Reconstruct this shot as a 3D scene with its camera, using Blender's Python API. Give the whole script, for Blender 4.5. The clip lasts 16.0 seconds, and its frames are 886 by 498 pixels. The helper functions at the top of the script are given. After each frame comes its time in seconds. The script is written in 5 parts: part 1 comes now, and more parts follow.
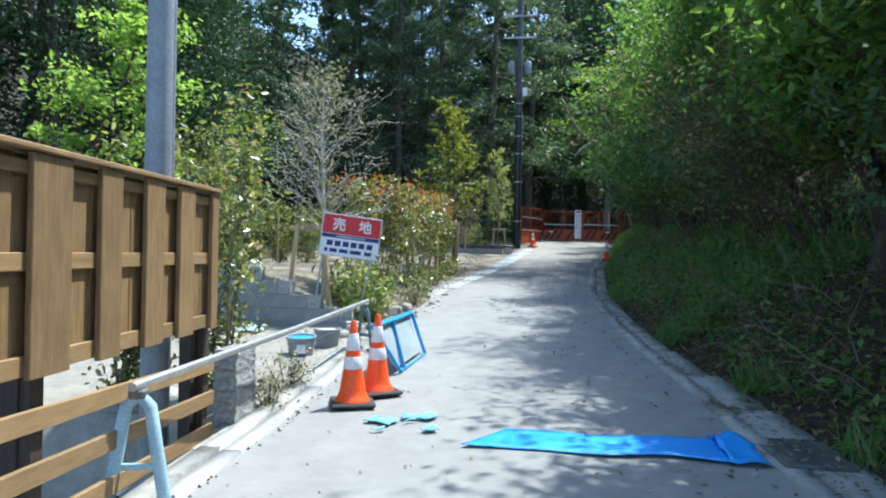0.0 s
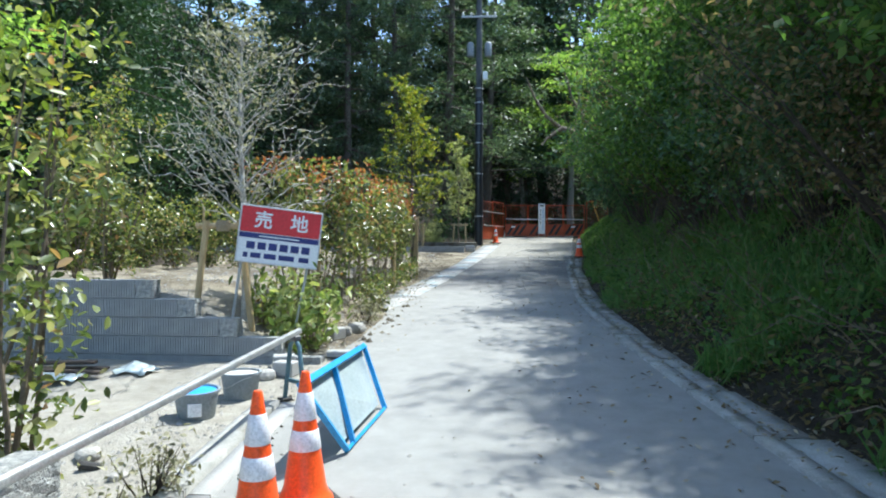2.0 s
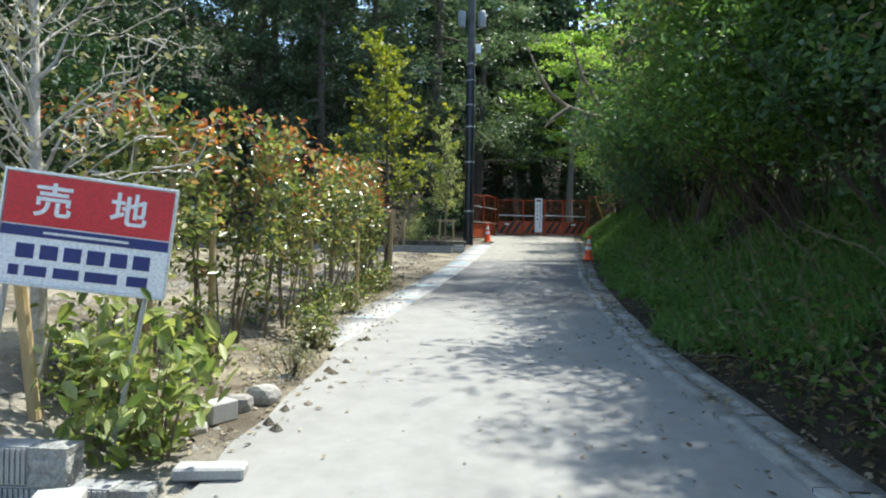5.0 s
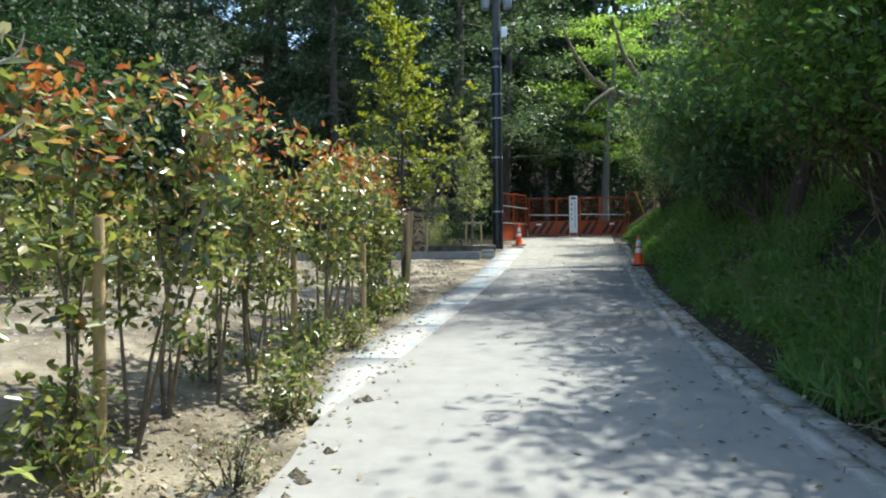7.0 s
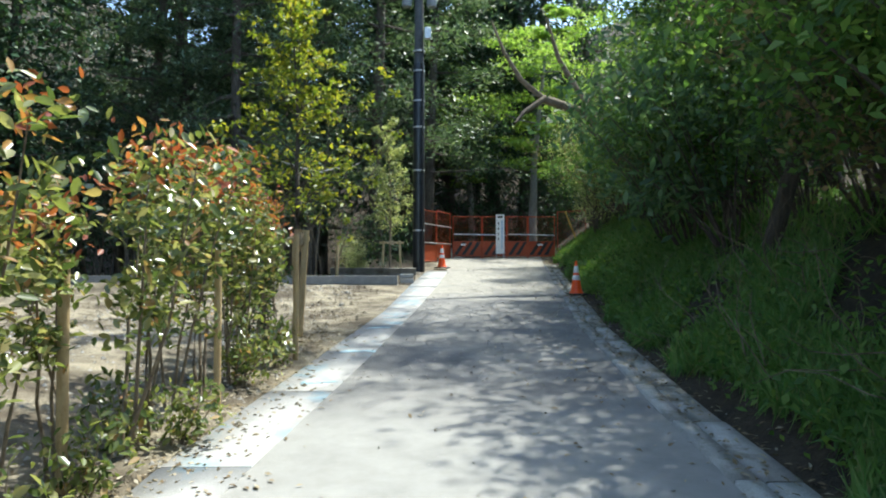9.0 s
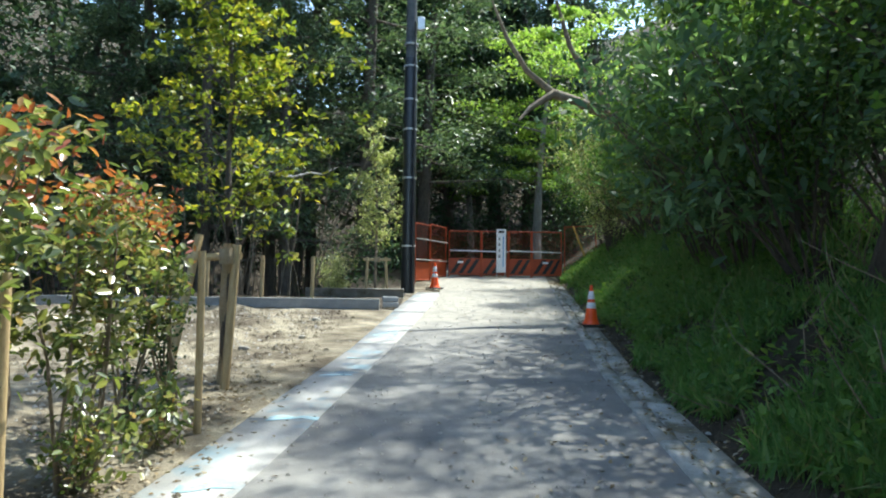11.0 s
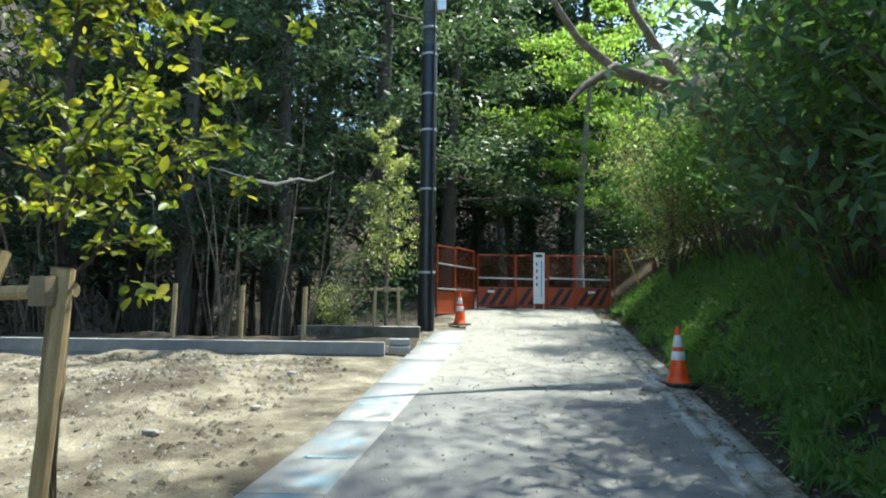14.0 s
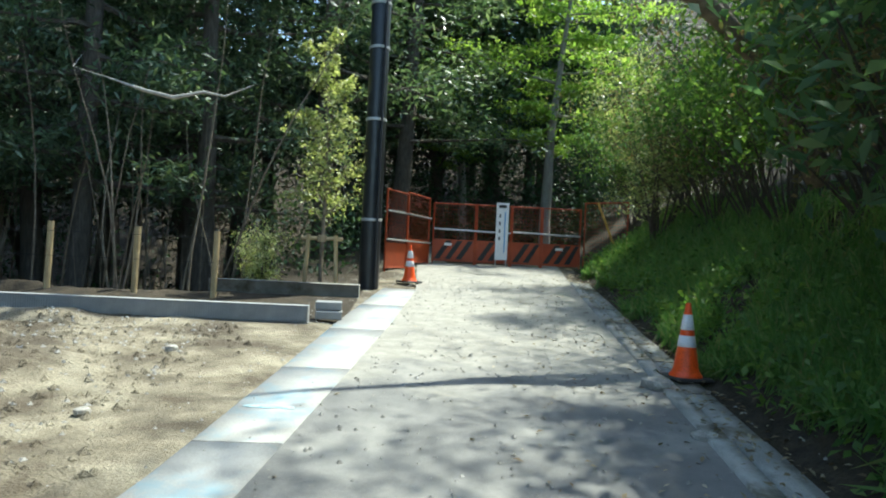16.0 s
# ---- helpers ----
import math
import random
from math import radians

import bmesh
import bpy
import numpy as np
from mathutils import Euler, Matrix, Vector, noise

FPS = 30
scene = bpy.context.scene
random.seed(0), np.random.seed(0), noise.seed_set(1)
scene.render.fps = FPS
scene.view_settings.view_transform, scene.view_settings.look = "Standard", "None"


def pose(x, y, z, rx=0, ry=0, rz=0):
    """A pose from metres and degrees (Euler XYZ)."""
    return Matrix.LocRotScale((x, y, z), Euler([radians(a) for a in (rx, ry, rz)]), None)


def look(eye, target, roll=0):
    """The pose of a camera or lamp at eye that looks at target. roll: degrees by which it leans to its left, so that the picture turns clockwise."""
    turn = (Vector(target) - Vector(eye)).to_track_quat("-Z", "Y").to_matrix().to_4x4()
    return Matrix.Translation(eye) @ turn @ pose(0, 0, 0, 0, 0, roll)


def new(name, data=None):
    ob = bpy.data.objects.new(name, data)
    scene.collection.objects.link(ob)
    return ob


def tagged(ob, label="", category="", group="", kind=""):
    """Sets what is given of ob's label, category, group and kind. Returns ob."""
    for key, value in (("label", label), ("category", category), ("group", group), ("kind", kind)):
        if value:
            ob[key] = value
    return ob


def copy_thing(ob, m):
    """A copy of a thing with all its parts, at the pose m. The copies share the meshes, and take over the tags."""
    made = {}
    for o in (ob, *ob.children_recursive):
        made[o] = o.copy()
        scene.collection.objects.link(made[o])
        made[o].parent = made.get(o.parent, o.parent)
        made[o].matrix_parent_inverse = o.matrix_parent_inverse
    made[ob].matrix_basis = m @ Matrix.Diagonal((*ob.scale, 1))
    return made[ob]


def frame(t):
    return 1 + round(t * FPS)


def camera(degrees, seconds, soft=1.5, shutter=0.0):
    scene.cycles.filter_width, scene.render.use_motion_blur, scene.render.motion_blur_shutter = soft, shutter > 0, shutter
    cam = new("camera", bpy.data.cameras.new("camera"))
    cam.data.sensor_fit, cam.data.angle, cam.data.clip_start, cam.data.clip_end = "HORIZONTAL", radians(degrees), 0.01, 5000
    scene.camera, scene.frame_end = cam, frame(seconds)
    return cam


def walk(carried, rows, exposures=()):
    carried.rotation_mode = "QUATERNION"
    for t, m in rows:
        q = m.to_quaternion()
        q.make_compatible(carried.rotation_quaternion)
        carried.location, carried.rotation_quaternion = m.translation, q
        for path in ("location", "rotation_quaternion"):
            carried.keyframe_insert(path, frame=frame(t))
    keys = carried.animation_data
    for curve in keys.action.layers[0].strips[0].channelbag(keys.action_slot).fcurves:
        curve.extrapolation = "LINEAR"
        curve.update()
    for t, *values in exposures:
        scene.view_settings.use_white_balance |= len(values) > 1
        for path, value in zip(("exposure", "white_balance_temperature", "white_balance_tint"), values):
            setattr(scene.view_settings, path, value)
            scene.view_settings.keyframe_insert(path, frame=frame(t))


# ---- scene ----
cam = camera(68.2, 16.0, soft=2.0)
METRES, EYE, TILT, LEAN, TURN = 18.519, 1.5, 0.0, 0.0, 8.2
ROWS = [
    (0.0, 0.0, 0.0, 0.0, -0.01, 0.35, -1.04),
    (0.5, -0.0022, 0.0347, 0.0008, -0.49, -0.21, -0.74),
    (1.0, -0.0027, 0.068, 0.0022, -2.17, 0.23, -0.23),
    (1.5, -0.0038, 0.1008, 0.0029, -4.11, 0.2, -1.15),
    (2.0, -0.0054, 0.1347, 0.0043, -4.08, 0.08, -0.16),
    (2.5, -0.0027, 0.1686, 0.0049, -4.08, -0.37, 1.35),
    (3.0, -0.0005, 0.2006, 0.0052, -6.88, -0.29, -0.82),
    (3.5, 0.0047, 0.2329, 0.0058, -7.96, -0.37, -1.25),
    (4.0, 0.0075, 0.2661, 0.0068, -7.07, -0.3, -1.2),
    (6.5, 0.0223, 0.4168, 0.0151, -3.43, -0.14, 0.15),
    (7.0, 0.0227, 0.4485, 0.0166, -2.95, -0.07, 0.51),
    (7.5, 0.0241, 0.4802, 0.0199, -4.34, 1.93, 1.78),
    (8.0, 0.0284, 0.5105, 0.0218, -4.91, 1.57, 1.33),
    (8.5, 0.0342, 0.5401, 0.0239, -9.17, 1.62, -0.48),
    (9.0, 0.0434, 0.5699, 0.0263, -9.66, 1.36, -0.05),
    (9.5, 0.0518, 0.6014, 0.0284, -9.76, 1.67, -0.22),
    (12.0, 0.0911, 0.7514, 0.0357, -8.21, 2.89, -2.1),
    (12.5, 0.0957, 0.7811, 0.0361, -5.15, 2.5, -2.73),
    (13.0, 0.1017, 0.8114, 0.0379, -4.87, 2.52, -2.33),
    (13.5, 0.1056, 0.8382, 0.0392, -3.82, 1.96, -0.88),
    (14.0, 0.1117, 0.8665, 0.0422, -6.82, 5.04, -0.65),
    (14.5, 0.1182, 0.8943, 0.0438, -6.13, 3.71, 0.22),
    (15.0, 0.1243, 0.9239, 0.0451, -7.2, 3.41, -0.12),
    (15.5, 0.132, 0.9537, 0.0466, -10.23, 1.22, -0.23),
    (16.0, 0.1364, 0.9833, 0.0478, -10.51, 0.78, -2.7),
]
walk(cam, [(t, pose(0, 0, EYE, TILT, LEAN, TURN) @ pose(METRES * x, METRES * y, METRES * z, 90 + pitch, roll, yaw)) for t, x, y, z, yaw, pitch, roll in ROWS], exposures=((0.0, 1.45, 5700, 3.5), (2.0, 1.48, 5850, 3), (3.5, 1.5, 6250, 4), (7.0, 1.54, 6350, 3), (9.0, 1.62, 6300, 2), (12.5, 1.82, 6250, 0), (16.0, 1.66, 6250, -4)))

# ---- exposure, world and sun ----
SUN_AZ, SUN_EL = 45.0, 63.0   # from +x towards +y; height above the horizon
world = bpy.data.worlds.new("sky_world")
scene.world = world
world.use_nodes = True
wn = world.node_tree
sky = wn.nodes.new("ShaderNodeTexSky")
sky.sky_type = "NISHITA"
sky.sun_disc = False
sky.sun_elevation = radians(SUN_EL)
sky.sun_rotation = radians(90 - SUN_AZ)
wn.links.new(sky.outputs[0], wn.nodes["Background"].inputs[0])
wn.nodes["Background"].inputs[1].default_value = 0.15
sun_data = bpy.data.lights.new("sun", "SUN")
sun_data.energy, sun_data.angle, sun_data.color = 3.4, radians(0.9), (1.0, 0.95, 0.87)
sun = new("sun", sun_data)
sun_dir = Vector((math.cos(radians(SUN_EL)) * math.cos(radians(SUN_AZ)), math.cos(radians(SUN_EL)) * math.sin(radians(SUN_AZ)), math.sin(radians(SUN_EL))))
sun.matrix_world = look(sun_dir * 60, (0, 0, 0))

# ---- materials ----


def ramp(nt, stops, fac):
    r = nt.nodes.new("ShaderNodeValToRGB")
    els = r.color_ramp.elements
    while len(els) < len(stops):
        els.new(0.5)
    for e, (p, c) in zip(els, stops):
        e.position, e.color = p, (*c, 1)
    nt.links.new(fac, r.inputs[0])
    return r.outputs[0]


def texture(nt, scale, detail=6.0, rough=0.6, stretch=(1, 1, 1), kind="Noise", local=True):
    tc = nt.nodes.new("ShaderNodeTexCoord")
    mp = nt.nodes.new("ShaderNodeMapping")
    mp.inputs["Scale"].default_value = stretch
    nt.links.new(tc.outputs["Object"], mp.inputs[0])
    n = nt.nodes.new("ShaderNodeTexNoise" if kind == "Noise" else "ShaderNodeTexVoronoi")
    n.inputs["Scale"].default_value = scale
    if kind == "Noise":
        n.inputs["Detail"].default_value, n.inputs["Roughness"].default_value = detail, rough
    nt.links.new(mp.outputs[0], n.inputs["Vector"])
    return n.outputs[0]


def mixed(nt, fac, a, b, mode="MIX"):
    m = nt.nodes.new("ShaderNodeMix")
    m.data_type, m.blend_type = "RGBA", mode
    for sock, v in ((m.inputs[0], fac), (m.inputs[6], a), (m.inputs[7], b)):
        if isinstance(v, bpy.types.NodeSocket):
            nt.links.new(v, sock)
        elif isinstance(v, (tuple, list)):
            sock.default_value = (*v, 1)
        else:
            sock.default_value = v
    return m.outputs[2]


def surface(name, dark, light, scale=8.0, rough=0.8, metal=0.0, bump=0.3, fine=90.0, stretch=(1, 1, 1), spread=(0.3, 0.7), stain=None, stain_scale=0.7, piece=0.0, depth=0.01):
    """Two-scale procedural surface: broad patches, fine grain, an optional stain colour."""
    m = bpy.data.materials.new(name)
    m.use_nodes = True
    nt = m.node_tree
    b = nt.nodes["Principled BSDF"]
    broad = texture(nt, scale, 5, 0.6, stretch)
    grain = texture(nt, fine, 3, 0.7, stretch)
    col = ramp(nt, [(spread[0], dark), (spread[1], light)], broad)
    g2 = ramp(nt, [(0.3, (0.72, 0.72, 0.72)), (0.7, (1.18, 1.18, 1.18))], grain)
    col = mixed(nt, 1.0, col, g2, "MULTIPLY")
    if stain:
        s = texture(nt, stain_scale, 7, 0.65)
        k = ramp(nt, [(0.52, (0, 0, 0)), (0.66, (1, 1, 1))], s)
        col = mixed(nt, k, col, stain)
    if piece:
        oi = nt.nodes.new("ShaderNodeObjectInfo")
        v = ramp(nt, [(0.0, (1 - piece,) * 3), (1.0, (1 + piece,) * 3)], oi.outputs["Random"])
        col = mixed(nt, 1.0, col, v, "MULTIPLY")
    nt.links.new(col, b.inputs["Base Color"])
    b.inputs["Roughness"].default_value, b.inputs["Metallic"].default_value = rough, metal
    if bump:
        add = nt.nodes.new("ShaderNodeMath")
        add.operation = "ADD"
        nt.links.new(broad, add.inputs[0])
        nt.links.new(grain, add.inputs[1])
        bp = nt.nodes.new("ShaderNodeBump")
        bp.inputs["Strength"].default_value, bp.inputs["Distance"].default_value = bump, depth
        nt.links.new(add.outputs[0], bp.inputs["Height"])
        nt.links.new(bp.outputs[0], b.inputs["Normal"])
    return m


def foliage(name, stops, rough=0.45, through_light=0.35, gloss=0.3):
    """Leaves: a colour of its own for every leaf, some light let through."""
    m = bpy.data.materials.new(name)
    m.use_nodes = True
    nt = m.node_tree
    b = nt.nodes["Principled BSDF"]
    geo = nt.nodes.new("ShaderNodeNewGeometry")
    col = ramp(nt, stops, geo.outputs["Random Per Island"])
    nt.links.new(col, b.inputs["Base Color"])
    b.inputs["Roughness"].default_value = rough
    b.inputs["Specular IOR Level"].default_value = gloss
    tr = nt.nodes.new("ShaderNodeBsdfTranslucent")
    warm = mixed(nt, 1.0, col, (1.45, 1.5, 0.85), "MULTIPLY")
    nt.links.new(warm, tr.inputs[0])
    mx = nt.nodes.new("ShaderNodeMixShader")
    mx.inputs[0].default_value = through_light
    nt.links.new(b.outputs[0], mx.inputs[1])
    nt.links.new(tr.outputs[0], mx.inputs[2])
    nt.links.new(mx.outputs[0], nt.nodes["Material Output"].inputs[0])
    return m


ASPHALT = surface("dusty_asphalt", (0.12, 0.12, 0.118), (0.205, 0.20, 0.19), 2.4, 0.95, 0, 0.7, 140, stain=(0.27, 0.26, 0.238), stain_scale=0.9, depth=0.006)
nt = ASPHALT.node_tree
sep = nt.nodes.new("ShaderNodeSeparateXYZ")
nt.links.new(nt.nodes.new("ShaderNodeTexCoord").outputs["Object"], sep.inputs[0])
along = nt.nodes.new("ShaderNodeMapRange")
for sock, v in zip(along.inputs[1:5], (16.7, 15.3, -0.4, 0.55)):
    sock.default_value = v
nt.links.new(sep.outputs[1], along.inputs[0])
blot = nt.nodes.new("ShaderNodeMath")
blot.operation, blot.use_clamp = "ADD", True
nt.links.new(along.outputs[0], blot.inputs[0])
nt.links.new(texture(nt, 1.6, 6, 0.6), blot.inputs[1])
old = nt.nodes["Principled BSDF"].inputs["Base Color"].links[0].from_socket
grit = ramp(nt, [(0.3, (0.215, 0.213, 0.20)), (0.7, (0.285, 0.282, 0.265))], texture(nt, 3.5, 8, 0.7))
nt.links.new(mixed(nt, blot.outputs[0], old, grit), nt.nodes["Principled BSDF"].inputs["Base Color"])
upper = nt.nodes.new("ShaderNodeMapRange")
for sock, v in zip(upper.inputs[1:5], (20.5, 25.0, -0.62, 0.12)):
    sock.default_value = v
nt.links.new(sep.outputs[1], upper.inputs[0])
dirt = nt.nodes.new("ShaderNodeMath")
dirt.operation = "ADD"
nt.links.new(upper.outputs[0], dirt.inputs[0])
nt.links.new(texture(nt, 1.1, 9, 0.72), dirt.inputs[1])
crusts = ramp(nt, [(0.42, (0, 0, 0)), (0.62, (1, 1, 1))], dirt.outputs[0])
soiled = ramp(nt, [(0.3, (0.19, 0.18, 0.155)), (0.7, (0.34, 0.325, 0.285))], texture(nt, 5.0, 9, 0.75))
old = nt.nodes["Principled BSDF"].inputs["Base Color"].links[0].from_socket
nt.links.new(mixed(nt, crusts, old, soiled), nt.nodes["Principled BSDF"].inputs["Base Color"])
CONCRETE = surface("pale_concrete", (0.31, 0.31, 0.30), (0.41, 0.405, 0.385), 2.2, 0.9, 0, 0.25, 120, stain=(0.36, 0.35, 0.32), stain_scale=1.6, piece=0.07, depth=0.004)
STRIPCONCRETE = surface("blue_washed_concrete", (0.29, 0.29, 0.28), (0.375, 0.37, 0.355), 2.2, 0.9, 0, 0.25, 120, stain=(0.22, 0.31, 0.36), stain_scale=1.9, piece=0.03, depth=0.004)
OLDCONCRETE = surface("weathered_concrete", (0.24, 0.24, 0.22), (0.42, 0.41, 0.38), 3.0, 0.95, 0, 0.5, 90, stain=(0.13, 0.115, 0.08), stain_scale=2.2, piece=0.1, depth=0.008)
SOIL = surface("sandy_soil", (0.10, 0.08, 0.054), (0.34, 0.30, 0.218), 1.6, 1.0, 0, 1.0, 45, spread=(0.38, 0.64), stain=(0.085, 0.068, 0.047), stain_scale=0.6, depth=0.03)
# pale crushed sand in front of the block wall, browner soil on the plot behind it
nt = SOIL.node_tree
sep = nt.nodes.new("ShaderNodeSeparateXYZ")
nt.links.new(nt.nodes.new("ShaderNodeTexCoord").outputs["Object"], sep.inputs[0])
along = nt.nodes.new("ShaderNodeMapRange")
for sock, v in zip(along.inputs[1:5], (10.4, 9.2, 0.0, 1.0)):
    sock.default_value = v
nt.links.new(sep.outputs[1], along.inputs[0])
old = nt.nodes["Principled BSDF"].inputs["Base Color"].links[0].from_socket
sand = ramp(nt, [(0.3, (0.24, 0.22, 0.18)), (0.7, (0.40, 0.375, 0.32))], texture(nt, 4.5, 9, 0.72))
nt.links.new(mixed(nt, along.outputs[0], old, sand), nt.nodes["Principled BSDF"].inputs["Base Color"])
LITTER = surface("leaf_litter", (0.024, 0.019, 0.012), (0.075, 0.056, 0.034), 5.0, 1.0, 0, 1.0, 40, depth=0.04)
BLOCK = surface("grey_concrete_block", (0.25, 0.26, 0.265), (0.34, 0.345, 0.345), 5.0, 0.95, 0, 0.4, 120, piece=0.025, depth=0.005)
SPLIT = surface("split_face_block", (0.22, 0.23, 0.23), (0.55, 0.55, 0.52), 22.0, 0.95, 0, 1.0, 70, piece=0.08, depth=0.03)
WOOD = surface("brown_stained_wood", (0.165, 0.098, 0.040), (0.285, 0.18, 0.078), 6.0, 0.6, 0, 0.35, 70, (6, 6, 0.7), piece=0.13, depth=0.004)
WOODH = surface("brown_stained_wood_rail", (0.20, 0.122, 0.05), (0.32, 0.205, 0.092), 6.0, 0.6, 0, 0.35, 70, (6, 0.7, 6), piece=0.13, depth=0.004)
DARKWOOD = surface("dark_post_wood", (0.03, 0.022, 0.016), (0.06, 0.042, 0.03), 6.0, 0.7, 0, 0.3, 60, (6, 6, 0.8))
STAKE = surface("pale_pine_stake", (0.36, 0.25, 0.12), (0.52, 0.40, 0.22), 5.0, 0.8, 0, 0.4, 60, (8, 8, 0.8), piece=0.1)
BARK = surface("grey_brown_bark", (0.06, 0.05, 0.04), (0.15, 0.125, 0.10), 6.0, 0.95, 0, 1.0, 50, (4, 4, 0.7), depth=0.03)
MAPLEBARK = surface("smooth_grey_bark", (0.17, 0.155, 0.13), (0.28, 0.26, 0.23), 5.0, 0.9, 0, 0.6, 50, (4, 4, 0.7), depth=0.012)
PALEBARK = surface("pale_bark", (0.30, 0.28, 0.24), (0.50, 0.47, 0.42), 10.0, 0.9, 0, 0.6, 60, depth=0.006)
STEMBARK = surface("young_stem_bark", (0.12, 0.09, 0.06), (0.25, 0.20, 0.14), 9.0, 0.9, 0, 0.5, 60)
WRAP = surface("straw_trunk_wrap", (0.30, 0.22, 0.13), (0.42, 0.33, 0.21), 8.0, 1.0, 0, 0.8, 60, (3, 3, 18))
ORANGE = surface("orange_plastic", (0.84, 0.085, 0.010), (0.92, 0.105, 0.014), 3.0, 0.42, 0, 0.05, 60)
REFLECT = surface("white_reflective_band", (0.70, 0.69, 0.74), (0.82, 0.81, 0.84), 6.0, 0.35, 0, 0.1, 80)
RUBBER = surface("black_rubber", (0.018, 0.017, 0.017), (0.04, 0.038, 0.036), 8.0, 0.75, 0, 0.3, 60)
BLUE = surface("blue_painted_steel", (0.02, 0.22, 0.52), (0.05, 0.33, 0.66), 6.0, 0.4, 0, 0.1, 70, piece=0.08)
CLEAR = surface("pale_blue_sheet", (0.33, 0.40, 0.42), (0.42, 0.48, 0.49), 4.0, 0.3, 0, 0.05, 60)
TARP = surface("bright_blue_sheet", (0.025, 0.27, 0.80), (0.06, 0.38, 0.92), 3.0, 0.45, 0, 0.5, 30)
CHALK = surface("faded_blue_paint", (0.05, 0.42, 0.60), (0.30, 0.58, 0.66), 14.0, 0.8, 0, 0.1, 90)
MARK = surface("worn_blue_paint", (0.20, 0.40, 0.50), (0.42, 0.50, 0.52), 16.0, 0.85, 0, 0.05, 90)
HORSE = surface("pale_blue_plastic", (0.26, 0.40, 0.47), (0.36, 0.50, 0.56), 5.0, 0.5, 0, 0.1, 60)
TEAL = surface("teal_painted_steel", (0.05, 0.11, 0.14), (0.12, 0.20, 0.23), 7.0, 0.5, 0.2, 0.15, 70)
STEEL = surface("galvanised_steel", (0.42, 0.43, 0.43), (0.60, 0.60, 0.59), 12.0, 0.4, 0.75, 0.1, 80)
GALV = surface("dull_zinc", (0.34, 0.35, 0.35), (0.48, 0.48, 0.47), 9.0, 0.55, 0.3, 0.15, 80)
DARKSTEEL = surface("rusty_grate_steel", (0.10, 0.105, 0.11), (0.20, 0.19, 0.18), 9.0, 0.65, 0.4, 0.3, 70)
POLEGREY = surface("grey_pole_paint", (0.20, 0.22, 0.24), (0.28, 0.30, 0.32), 5.0, 0.55, 0, 0.15, 60)
POLEDARK = surface("black_pole_cover", (0.010, 0.011, 0.014), (0.022, 0.024, 0.028), 5.0, 0.35, 0, 0.1, 60)
POLETOP = surface("dark_concrete_pole", (0.05, 0.055, 0.06), (0.10, 0.105, 0.11), 5.0, 0.8, 0, 0.2, 60)
BUCKET = surface("grey_bucket_plastic", (0.20, 0.23, 0.25), (0.29, 0.32, 0.33), 6.0, 0.6, 0, 0.1, 60)
SAND = surface("bucket_filling", (0.42, 0.40, 0.36), (0.56, 0.54, 0.49), 6.0, 0.95, 0, 0.4, 60)
WHITE = surface("white_board_paint", (0.74, 0.75, 0.76), (0.82, 0.82, 0.82), 4.0, 0.5, 0, 0.05, 60)
RED = surface("red_sign_film", (0.52, 0.012, 0.022), (0.60, 0.020, 0.03), 4.0, 0.4, 0, 0.02, 60)
NAVY = surface("navy_sign_ink", (0.012, 0.02, 0.12), (0.02, 0.03, 0.17), 4.0, 0.5, 0, 0.0, 60)
ALU = surface("aluminium_edge", (0.55, 0.56, 0.57), (0.70, 0.70, 0.70), 6.0, 0.4, 0.6, 0.05, 60)
GATE = surface("orange_gate_paint", (0.28, 0.042, 0.010), (0.39, 0.068, 0.016), 4.0, 0.5, 0, 0.1, 60, piece=0.08)
BLACK = surface("black_stripe_paint", (0.012, 0.012, 0.012), (0.03, 0.028, 0.025), 6.0, 0.6, 0, 0.05, 60)
YELLOW = surface("yellow_post_paint", (0.36, 0.20, 0.03), (0.46, 0.27, 0.04), 6.0, 0.5, 0, 0.05, 60)
STONE = surface("grey_rubble_stone", (0.22, 0.21, 0.19), (0.46, 0.44, 0.40), 7.0, 0.95, 0, 0.8, 50, piece=0.2, depth=0.01)
WIRE = surface("dark_cable", (0.015, 0.015, 0.017), (0.03, 0.03, 0.033), 6.0, 0.6, 0, 0, 40)

LEAF_DARK = foliage("dark_evergreen_leaf", [(0.0, (0.02, 0.048, 0.026)), (0.5, (0.036, 0.076, 0.037)), (1.0, (0.06, 0.108, 0.046))], 0.55, 0.2, 0.2)
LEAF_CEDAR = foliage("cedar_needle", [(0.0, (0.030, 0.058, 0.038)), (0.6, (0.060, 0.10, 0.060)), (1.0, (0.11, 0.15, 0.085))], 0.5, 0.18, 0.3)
# brighter copy of cedar_needle, with the sunlight put into its colour
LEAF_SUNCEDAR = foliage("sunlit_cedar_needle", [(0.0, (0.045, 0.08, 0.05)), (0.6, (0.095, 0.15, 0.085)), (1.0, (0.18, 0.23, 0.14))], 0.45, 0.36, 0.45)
LEAF_BANK = foliage("bank_shrub_leaf", [(0.0, (0.055, 0.105, 0.06)), (0.5, (0.09, 0.165, 0.085)), (1.0, (0.15, 0.22, 0.11))], 0.45, 0.52, 0.4)
LEAF_GREEN = foliage("fresh_green_leaf", [(0.0, (0.045, 0.10, 0.026)), (0.5, (0.095, 0.18, 0.042)), (1.0, (0.19, 0.28, 0.075))], 0.5, 0.5, 0.3)
